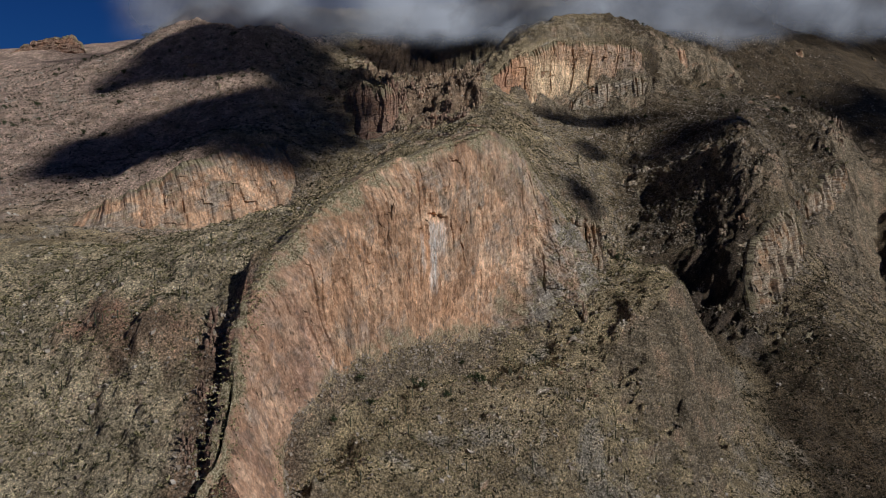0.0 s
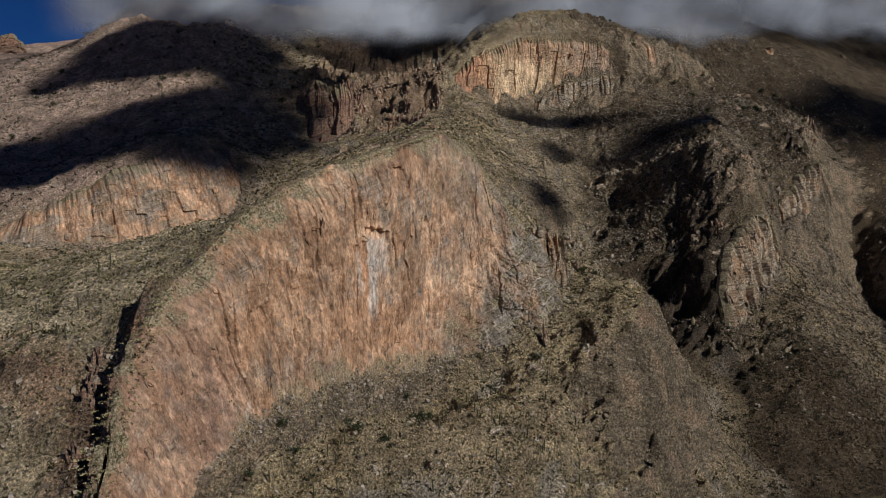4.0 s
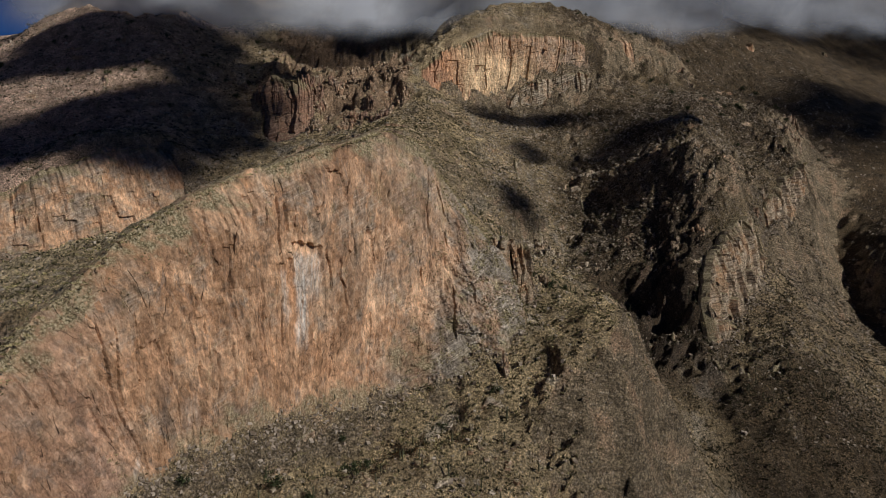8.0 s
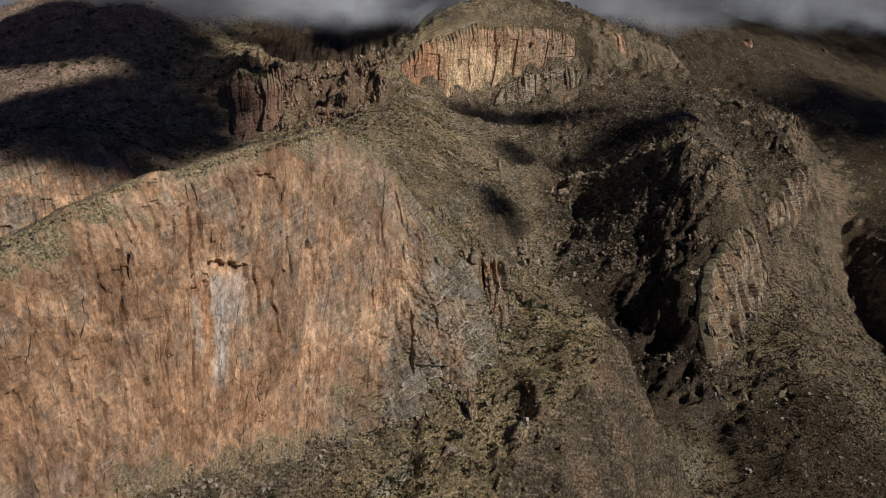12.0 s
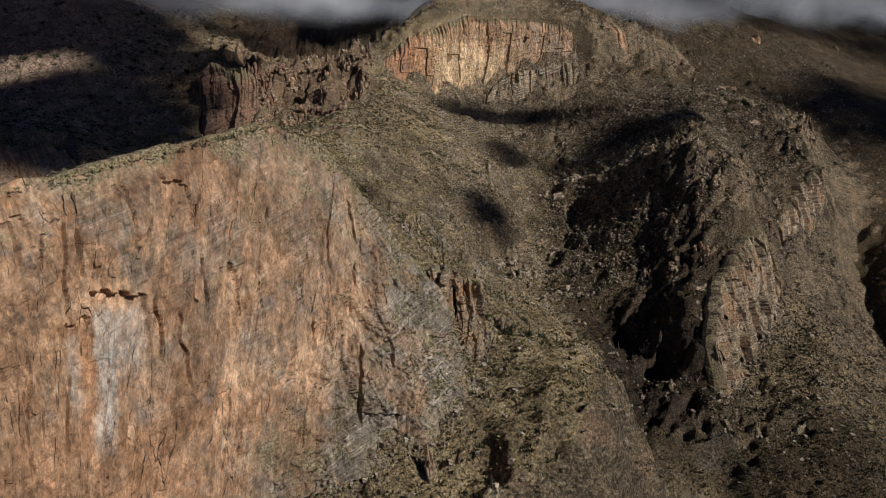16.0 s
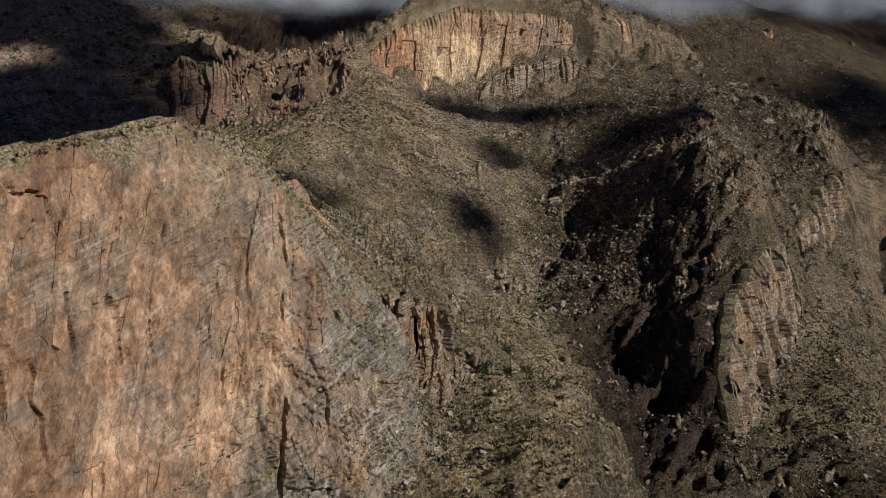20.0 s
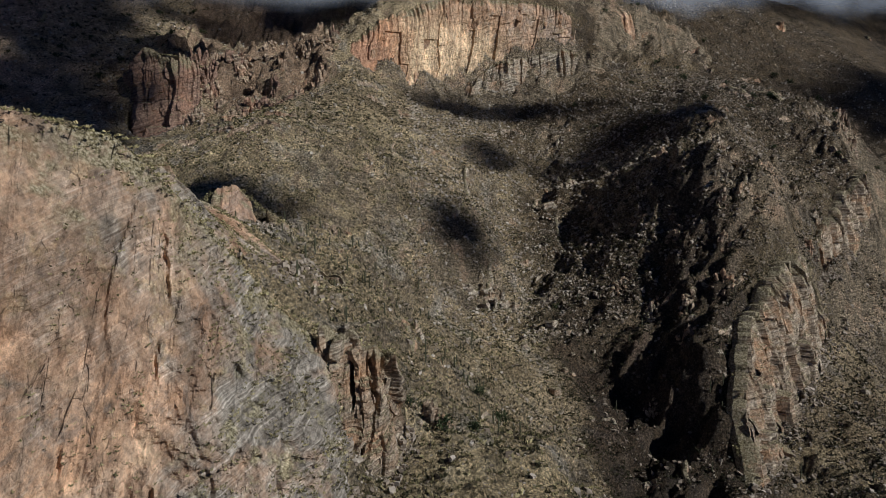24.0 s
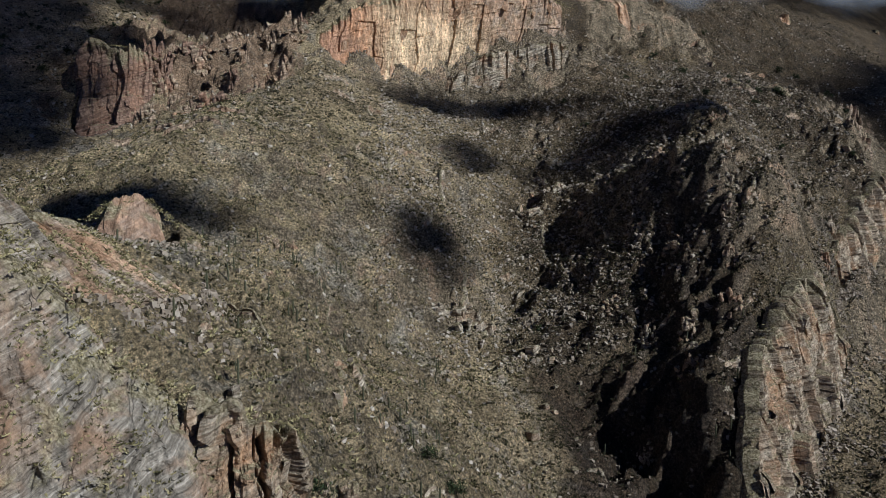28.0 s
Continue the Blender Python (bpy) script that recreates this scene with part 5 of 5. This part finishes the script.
scattered("scrub", tufts, tuft_faces, p, np.stack([rng.uniform(0.7, 2.3, len(p)), rng.uniform(0.6, 1.7, len(p))], 1), rng, SCRUB, "dark scrub dotted over the upper slopes", "scrub", tints=rng.uniform(0, 0.55, len(p)))
p = strewn(rng, 50000, *CORE, 1.2, 0.8, 3)
p = p[rng.uniform(0, 1, len(p)) > 0.8 * slope_dark(p)]
scattered("grass", blades, blade_faces, p, np.stack([rng.uniform(0.3, 0.8, len(p)), rng.uniform(0.3, 0.7, len(p))], 1), rng, STRAW, "dry straw-coloured grass tufts", "grass", tints=rng.uniform(0, 1, len(p)) - 0.55 * slope_dark(p))
p = strewn(rng, 30000, *CORE, 1.9, 0.6, 4)
p = p[rng.uniform(0, 1, len(p)) > 0.7 * slope_dark(p)]
size = 0.3 + 1.5 * rng.uniform(0, 1, len(p)) ** 6
scattered("stones", stones, stone_faces, p, np.stack([size, size * rng.uniform(0.5, 1.0, len(p))], 1) * 1.1, rng, STONE, "loose pale stones on the slopes", "stones", 0.4, tints=rng.uniform(0, 1.0, len(p)) * (1 - 0.7 * slope_dark(p)))
p = strewn(rng, 22000, -600, 760, 820, 1400, 2.2, 0.6, 5)
size = 0.5 + 1.7 * rng.uniform(0, 1, len(p)) ** 3
scattered("stones", stones, stone_faces, p, np.stack([size, size * rng.uniform(0.5, 1.0, len(p))], 1), rng, STONE, "loose blocks on the upper slopes", "stones", 0.4, tints=rng.uniform(0, 1.0, len(p)))


p = strewn(rng, 5200, 235, 440, 615, 1020, 2.5, 0.7, 6)
size = 0.35 + 1.4 * rng.uniform(0, 1, len(p)) ** 4
scattered("stones", stones, stone_faces, p, np.stack([size, size * rng.uniform(0.6, 1.2, len(p))], 1), rng, STONE, "grey blocks strewn over the ridge flank", "stones", 0.5, tints=rng.uniform(0, 0.5, len(p)))

p = strewn(rng, 26000, 130, 560, 760, 1130, 2.0, 0.5, 9)
size = 0.5 + 1.5 * rng.uniform(0, 1, len(p)) ** 3
scattered("stones", stones, stone_faces, p, np.stack([size, size * rng.uniform(0.5, 1.0, len(p))], 1), rng, STONE, "pale rubble on the grey-brown upper slope", "stones", 0.4, tints=rng.uniform(0.1, 1.2, len(p)) * (1 - 0.4 * slope_dark(p)))
p = strewn(rng, 14000, 60, 560, 780, 1130, 1.6, 0.5, 10)
scattered("scrub", tufts, tuft_faces, p, np.stack([rng.uniform(0.7, 1.9, len(p)), rng.uniform(0.6, 1.5, len(p))], 1), rng, SCRUB, "dark brown scrub on the upper slope", "scrub", tints=rng.uniform(0, 0.5, len(p)))

p = strewn(rng, 11000, 270, 560, 540, 860, 1.6, 0.6, 12)
scattered("scrub", tufts, tuft_faces, p, np.stack([rng.uniform(0.5, 1.5, len(p)), rng.uniform(0.5, 1.2, len(p))], 1), rng, SCRUB, "olive brown scrub on the eastern slope", "scrub", tints=rng.uniform(0, 0.75, len(p)))
p = strewn(rng, 7000, 270, 560, 540, 860, 1.8, 0.7, 13)
size = 0.4 + 1.4 * rng.uniform(0, 1, len(p)) ** 4
scattered("stones", stones, stone_faces, p, np.stack([size, size * rng.uniform(0.5, 1.0, len(p))], 1), rng, STONE, "grey stones on the eastern slope", "stones", 0.4, tints=rng.uniform(0, 0.8, len(p)))


# the far western slope: round dark shrubs, and pale blocks in patches
p = strewn(rng, 8000, -860, -130, 660, 1340, 2.0, 0.4, 14)
scattered("scrub", tufts, tuft_faces, p, np.stack([1.1 + 3.0 * rng.uniform(0, 1, len(p)) ** 2, rng.uniform(1.1, 3.0, len(p))], 1), rng, SCRUB, "dark round shrubs dotted over the far stony slope", "scrub", tints=rng.uniform(0, 0.28, len(p)))
p = strewn(rng, 11000, -860, -130, 660, 1340, 2.2, 0.9, 15)
size = 0.6 + 2.4 * rng.uniform(0, 1, len(p)) ** 5
scattered("stones", stones, stone_faces, p, np.stack([size, size * rng.uniform(0.5, 1.0, len(p))], 1), rng, STONE, "pale blocks in patches on the far stony slope", "stones", 0.5, tints=rng.uniform(0.2, 1.1, len(p)))

# scrub and grass on the buttress and along the brows
def on_face(pts, n, z_of=0.75):
    g = pts.reshape(-1, 3)
    gx, gy = np.gradient(pts, axis=0), np.gradient(pts, axis=1)
    nz = np.cross(gy, gx)
    nz = np.abs(nz[:, :, 2]) / (np.linalg.norm(nz, axis=2) + 1e-6)
    w = smooth(0.15, z_of, nz).ravel() * smooth(-0.3, 0.4, fbm(g[:, 0] / 9, g[:, 2] / 9, octaves=3, seed=8)) + 0.004
    return g[rng.choice(len(g), n, p=w / w.sum())] + rng.normal(0, 0.3, (n, 3))


for pts, n in ((buttress_pts, 3400), (east_pts, 4000), (main_pts[:70, :230], 900), (ridge_pts, 700), (main_pts[-70:], 500), (arete_pts, 500)):
    p = on_face(pts, n)
    scattered("scrub", tufts, tuft_faces, p, np.stack([rng.uniform(0.4, 1.1, n), rng.uniform(0.35, 0.9, n)], 1), rng, SCRUB, "olive scrub and grass on rock ledges", "scrub", tints=rng.uniform(0.45, 1.15, n))

# broken rock along the feet of the cliffs, scrub along their brows
feet, brows = [], []
for (a, b), key in zip(CLIFFS, FACES):
    n = int(np.linalg.norm(np.diff(a, axis=0), axis=1).sum() * 11)
    t = rng.integers(0, len(a), n)
    out = (a - b)[t, :2] / np.linalg.norm((a - b)[t, :2], axis=1)[:, None]
    q = a[t, :2] + out * (rng.exponential(4.0, n) - 0.5)[:, None] + rng.normal(0, 0.8, (n, 2))
    feet.append(np.column_stack([q, ground_at(q[:, 0], q[:, 1])[0]]))
    q = b[t, :2] - out * rng.uniform(0, 9, n)[:, None] + rng.normal(0, 0.8, (n, 2))
    z = np.maximum(ground_at(q[:, 0], q[:, 1])[0], b[t, 2] - 1.0)
    brows.append(np.column_stack([q, z]))
p = np.concatenate(feet)
size = 0.3 + 1.5 * rng.uniform(0, 1, len(p)) ** 4
scattered("talus", stones, stone_faces, p, np.stack([size, size * rng.uniform(0.6, 1.0, len(p))], 1), rng, STONE, "broken rock along the feet of the cliffs", "talus", 0.4, tints=rng.uniform(0, 0.7, len(p)))
p = np.concatenate(brows)
p = p[rng.uniform(0, 1, len(p)) < 0.3]
scattered("scrub", tufts, tuft_faces, p, np.stack([rng.uniform(0.5, 1.3, len(p)), rng.uniform(0.4, 1.1, len(p))], 1), rng, SCRUB, "scrub along the brows of the cliffs", "scrub", tints=rng.uniform(0.5, 1.2, len(p)))


# ---- flakes: slabs that stand off the cliffs ----
def flake(parent, pts, i, j, w, h, thick, g):
    """An uneven slab, held against the face at row i and column j."""
    c = pts[i, j]
    right = pts[i, min(j + 3, pts.shape[1] - 1)] - pts[i, max(j - 3, 0)]
    right = right / np.linalg.norm(right)
    up = pts[min(i + 4, pts.shape[0] - 4), j] - pts[max(i - 4, 0), j]
    up = up / np.linalg.norm(up)
    nor = np.cross(right, up)
    nor = nor / np.linalg.norm(nor)
    k = 8
    ang = np.linspace(0, 2 * math.pi, k, endpoint=False) + g.uniform(-0.25, 0.25, k)
    rim = [(math.copysign(abs(math.cos(a)) ** 0.6, math.cos(a)) * w * g.uniform(0.75, 1.1), math.copysign(abs(math.sin(a)) ** 0.7, math.sin(a)) * h * g.uniform(0.7, 1.15)) for a in ang]
    back = [c + right * x + up * y - nor * 1.2 for x, y in rim]
    front = [c + right * x * 0.94 + up * y * 0.96 + nor * thick * g.uniform(0.55, 1.1) * (1.0 if y < 0 else 0.65) for x, y in rim]
    v = np.array(back + front + [c + nor * thick * 0.9])
    f = [(a, (a + 1) % k, k + (a + 1) % k, k + a) for a in range(k)]
    t = [(k + a, k + (a + 1) % k, 2 * k) for a in range(k)]
    me = bpy.data.meshes.new("flake")
    me.from_pydata(v.tolist(), [], f + t)
    at = me.attributes.new("along", 'FLOAT', 'POINT')
    at.data.foreach_set("value", (v @ right).astype(np.float32))
    me.materials.append(parent.data.materials[0])
    return part("flake", me, parent)


g = np.random.default_rng(5)
for ob, pts, count, w, h, thick in ((main_wall, main_pts, 20, (0.9, 2.4), (2.0, 6.0), 0.35), (upper_wall, upper_pts, 14, (2.0, 5.0), (5.0, 13.0), 0.7), (left_wall, left_pts, 14, (1.5, 4.0), (3.0, 8.0), 0.9), 
                                    (ridge_face, ridge_pts, 60, (1.2, 3.4), (1.5, 5.0), 1.1), (arete, arete_pts, 14, (1.0, 2.4), (2.0, 5.0), 0.8), (tower_face, tower_pts, 14, (1.2, 3.0), (1.5, 4.0), 0.9), (tower, rock_tower_pts, 20, (2.5, 6.0), (4.0, 9.0), 1.6)):
    rows, cols = pts.shape[:2]
    for k in range(count):
        flake(ob, pts, int(g.uniform(0.12, 0.9) * rows), int(g.uniform(0.05, 0.68 if ob is main_wall else 0.95) * cols), g.uniform(*w), g.uniform(*h), thick * g.uniform(0.6, 1.2), g)

# ---- boulders ----
boulder_mesh = []
for k in range(8):
    r = np.random.default_rng(300 + k)
    bm = bmesh.new()
    bmesh.ops.create_cube(bm, size=1.0)
    for v in bm.verts:
        v.co = Vector((v.co.x * r.uniform(0.7, 1.2), v.co.y * r.uniform(0.6, 1.1), v.co.z * r.uniform(0.5, 0.9)))
    bmesh.ops.bevel(bm, geom=bm.edges[:], offset=0.12, segments=1, affect='EDGES')
    bmesh.ops.triangulate(bm, faces=bm.faces)
    for v in bm.verts:
        v.co += noise.noise_vector(v.co * 2 + Vector((k, 0, 0))) * 0.14
    me = bpy.data.meshes.new("boulder")
    bm.to_mesh(me)
    bm.free()
    me.materials.append(STRATA)
    boulder_mesh.append(me)


def boulder(x, y, s, k, label, group=""):
    z = float(ground_at(x, y)[0])
    ob = tagged(new("boulder", boulder_mesh[k % 8]), label, "boulder", group)
    ob.matrix_basis = pose(x, y, z + 0.18 * s, (37 * k) % 30 - 15, (53 * k) % 30 - 15, 61 * k) @ Matrix.Diagonal((s, s, s, 1))
    return ob


boulder(251, 936, 11, 0, "large pale boulder in the gully")
boulder(222, 780, 8, 1, "pale tilted slab in the gully")
boulder(208, 700, 6, 2, "grey boulder beside the gully")
gully = lerp_line(GULLY[3:], 150)
for k in range(110):
    q = gully[rng.integers(0, 150)]
    boulder(q[0] + rng.normal(0, 9), q[1] + rng.normal(0, 9), rng.uniform(1.0, 3.6), k, "pale boulder on the gully floor", "boulders in the gully")
for k in range(70):
    u = rng.uniform(0, 1)
    boulder(-70 + 190 * u + rng.normal(0, 10), 345 + 90 * u + rng.normal(0, 14), rng.uniform(1.2, 3.2), k, "pale boulder on the slope below the cliff", "boulders below the cliff")


# ---- saguaros ----
def saguaro_mesh(height, radius, name):
    bm = bmesh.new()
    prof = ((0, 0.75), (0.15, 0.95), (0.5, 1.05), (0.85, 0.95), (0.95, 0.7), (1.0, 0.25))
    rings = []
    for t, r in prof:
        rings.append([bm.verts.new((math.cos(a) * radius * r * (1 if i % 2 else 0.82), math.sin(a) * radius * r * (1 if i % 2 else 0.82), t * height)) for i, a in enumerate(np.linspace(0, 2 * math.pi, 12, endpoint=False))])
    for lo, hi in zip(rings, rings[1:]):
        for i in range(12):
            bm.faces.new((lo[i], lo[(i + 1) % 12], hi[(i + 1) % 12], hi[i]))
    bm.faces.new(rings[-1])
    me = bpy.data.meshes.new(name)
    bm.to_mesh(me)
    bm.free()
    me.materials.append(CACTUS)
    return me


def arm_mesh(reach, height, radius):
    """An arm that leaves the trunk sideways and turns up."""
    bm = bmesh.new()
    line = [(0, 0), (reach * 0.6, 0.05), (reach, 0.35), (reach * 1.02, height * 0.6), (reach * 1.0, height)]
    rings = []
    for i, (x, z) in enumerate(line):
        flat = i < 2
        r = radius * (0.6 if i == 4 else 1)
        rings.append([bm.verts.new((x + (0 if flat else math.cos(a) * r), math.sin(a) * r, z + (math.cos(a) * -r if flat else 0))) for a in np.linspace(0, 2 * math.pi, 8, endpoint=False)])
    for lo, hi in zip(rings, rings[1:]):
        for i in range(8):
            bm.faces.new((lo[i], lo[(i + 1) % 8], hi[(i + 1) % 8], hi[i]))
    bm.faces.new(rings[-1])
    me = bpy.data.meshes.new("arm")
    bm.to_mesh(me)
    bm.free()
    me.materials.append(CACTUS)
    return me


def saguaro(height, arms):
    root = tagged(new("saguaro"), "tall columnar saguaro cactus" + (" with upturned arms" if arms else " with a single stem") + " on a dry slope", "cactus", "saguaros on the slopes")
    part("stem", saguaro_mesh(height, 0.3, "stem"), root)
    for k in range(arms):
        ob = part("arm", arm_mesh(0.7, height * (0.3 + 0.08 * k), 0.19), root)
        ob.location = (0, 0, height * (0.42 + 0.1 * k))
        ob.rotation_euler = (0, 0, 2.3 * k + 0.4)
    return root


kinds = [saguaro(5.2, 0), saguaro(6.4, 0), saguaro(4.2, 0), saguaro(6.8, 2), saguaro(6.0, 1)]
spots = np.concatenate([strewn(rng, 70, 60, 170, 560, 760, 1.2), strewn(rng, 55, -260, -125, 270, 420, 1.2), strewn(rng, 75, -60, 130, 300, 450, 1.1), strewn(rng, 25, 240, 330, 640, 800, 1.6),
                        strewn(rng, 30, 280, 430, 560, 760, 1.0)])
for k, q in enumerate(spots):
    m = pose(q[0], q[1], q[2] - 0.15, rng.uniform(-3, 3), rng.uniform(-3, 3), rng.uniform(0, 360))
    i = int(rng.choice(5, p=[0.3, 0.25, 0.25, 0.08, 0.12]))
    if k < 5:
        kinds[k].matrix_basis = m
    else:
        copy_thing(kinds[i], m)


# ---- dark green bushes and small trees ----
def bush(x, y, r, seed, label, name="bush", trunk=0.25, group=""):
    g = np.random.default_rng(seed)
    z = float(ground_at(x, y)[0])
    root = tagged(new(name), label, name, group)
    root.location = (x, y, z - 0.1)
    bm = bmesh.new()
    for k in range(4):
        a = 1.6 * k + g.uniform(0, 1)
        tip = Vector((math.cos(a) * r * 0.45, math.sin(a) * r * 0.45, r * (0.7 + trunk)))
        side = Vector((-math.sin(a), math.cos(a), 0)) * 0.07 * r
        up = Vector((math.cos(a), math.sin(a), 0)) * 0.07 * r
        foot = [bm.verts.new(v) for v in (side, up, -side, -up)]
        top = [bm.verts.new(tip + v * 0.4) for v in (side, up, -side, -up)]
        for i in range(4):
            bm.faces.new((foot[i], foot[(i + 1) % 4], top[(i + 1) % 4], top[i]))
        bm.faces.new(top)
    me = bpy.data.meshes.new("limbs")
    bm.to_mesh(me)
    bm.free()
    me.materials.append(BARK)
    part("limbs", me, root)
    n = 260
    lumps = g.normal(0, 0.5, (9, 3)) * (1, 1, 0.55)
    c = lumps[g.integers(0, 9, n)] + g.normal(0, 0.24, (n, 3))
    c = (c + (0, 0, 0.75 + trunk)) * r
    c[:, 2] = np.maximum(c[:, 2], 0.12 * r)
    e1, e2 = g.normal(0, 1, (n, 3)), g.normal(0, 1, (n, 3))
    e1, e2 = (e / np.linalg.norm(e, axis=1)[:, None] * r * 0.16 for e in (e1, e2))
    v = np.stack([c - e1, c + e2 * 0.7, c + e1, c - e2 * 0.7], 1).reshape(-1, 3)
    part("crown", mesh_arrays("crown", v, np.arange(4 * n).reshape(-1, 4), LEAF, {"tint": np.repeat(g.uniform(0, 1, n), 4)}, False), root)
    return root


for k, (x, y, r) in enumerate(((-13, 387, 3.0), (19, 393, 3.6), (-17, 398, 2.2), (2, 380, 2.4), (24, 412, 2.4), (-40, 372, 2.4), (12, 432, 2.2), (-58, 356, 2.2), (-48, 376, 2.5), (140, 553, 3.2), (150, 560, 2.6), (128, 556, 2.2),
                               (165, 601, 3.4), (157, 612, 2.6), (-236, 352, 2.6), (60, 440, 2.0), (88, 448, 2.2), (-225, 300, 2.0), (175, 590, 2.2), (230, 800, 2.4))):
    bush(x, y, r, 500 + k, "dark green rounded bush on the dry slope", group="green bushes")
far_spots = np.concatenate([strewn(rng, 60, -700, -300, 950, 1450, 1.5), strewn(rng, 40, -300, 0, 1000, 1300, 2), strewn(rng, 30, 300, 620, 950, 1250, 1.5)])
for k, q in enumerate(far_spots):
    bush(q[0], q[1], rng.uniform(2.2, 4.2), 700 + k, "dark juniper on the upper slope", "tree", 0.5, "junipers on the upper slopes")


# ---- clouds ----
def cloud_bank(label, x0, x1, y, z0, z1, layers, gap, edge, seed, strength=0.5, left=None, slope=0.0):
    """A bank of vapour: curved veils one behind the other, ragged along the lower edge."""
    root = tagged(new("cloud"), label, "cloud")
    nx, nz = 150, 44
    for k in range(layers):
        X, Zn = np.meshgrid(np.linspace(x0, x1, nx), np.linspace(0, 1, nz))
        Z = z0 + (z1 - z0) * Zn
        Y = y + gap * k + 30 * fbm(X / 220, Z / 160, octaves=2, seed=seed + k) + 0.3 * (Z - z0) * 0.4
        low = edge + slope * (X - x0) + 11 * fbm(X / 170, 0 * X + k * 0.35, octaves=3, seed=seed + 20) + 9 * fbm(X / 60, Z / 45, octaves=3, seed=seed + 40 + k)
        dens = smooth(0, 34, Z - low) * (0.75 + 0.25 * fbm(X / 90, Z / 60, octaves=3, seed=seed + 60 + k))
        dens *= smooth(0, 120, X - x0) * smooth(0, 120, x1 - X) * (1 - smooth(0.85, 1.0, Zn))
        part("veil", mesh_grid("veil", np.stack([X, Y, Z], 2).reshape(-1, 3), nz, nx, CLOUD, {"vapour": np.clip(dens * strength, 0, 1).ravel()}), root)
    return root


def shade_cloud(label, x, y, z, rx, ry, seed, ragged=0.4, core=0.1, strength=1.0, layers=2):
    """A flat broken cloud out of view, added to cast shade; two ragged layers thick."""
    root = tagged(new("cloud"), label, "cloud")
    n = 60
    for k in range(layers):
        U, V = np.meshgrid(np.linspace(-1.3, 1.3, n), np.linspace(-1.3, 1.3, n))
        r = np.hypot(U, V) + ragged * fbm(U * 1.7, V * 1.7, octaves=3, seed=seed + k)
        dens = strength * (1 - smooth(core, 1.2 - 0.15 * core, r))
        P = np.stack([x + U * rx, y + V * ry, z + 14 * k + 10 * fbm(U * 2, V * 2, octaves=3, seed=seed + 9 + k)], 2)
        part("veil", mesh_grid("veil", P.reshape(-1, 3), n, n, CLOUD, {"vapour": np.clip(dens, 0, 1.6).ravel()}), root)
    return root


cloud_bank("grey ragged cloud bank hiding the mountain top", -580, 620, 1205, 430, 760, 2, 45, 474, 1, 0.92)
cloud_bank("grey ragged cloud bank over the eastern summit", 560, 1900, 1400, 440, 900, 2, 50, 508, 5, 0.92)
# unseen clouds, added and sized to throw shade on chosen slopes
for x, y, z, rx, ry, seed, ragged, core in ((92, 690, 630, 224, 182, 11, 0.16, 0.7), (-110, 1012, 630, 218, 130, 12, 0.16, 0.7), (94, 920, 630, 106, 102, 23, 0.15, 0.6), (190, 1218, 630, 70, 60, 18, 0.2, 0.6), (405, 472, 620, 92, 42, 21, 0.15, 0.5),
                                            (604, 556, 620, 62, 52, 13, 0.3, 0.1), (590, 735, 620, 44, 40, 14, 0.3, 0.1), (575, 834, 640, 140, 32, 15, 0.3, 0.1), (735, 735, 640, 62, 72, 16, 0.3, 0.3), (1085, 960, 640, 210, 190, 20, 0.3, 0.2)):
    shade_cloud("broken grey cloud out of view, added to shade the slopes", x, y, z, rx, ry, seed, ragged, core, 1.0 + 0.3 * core)
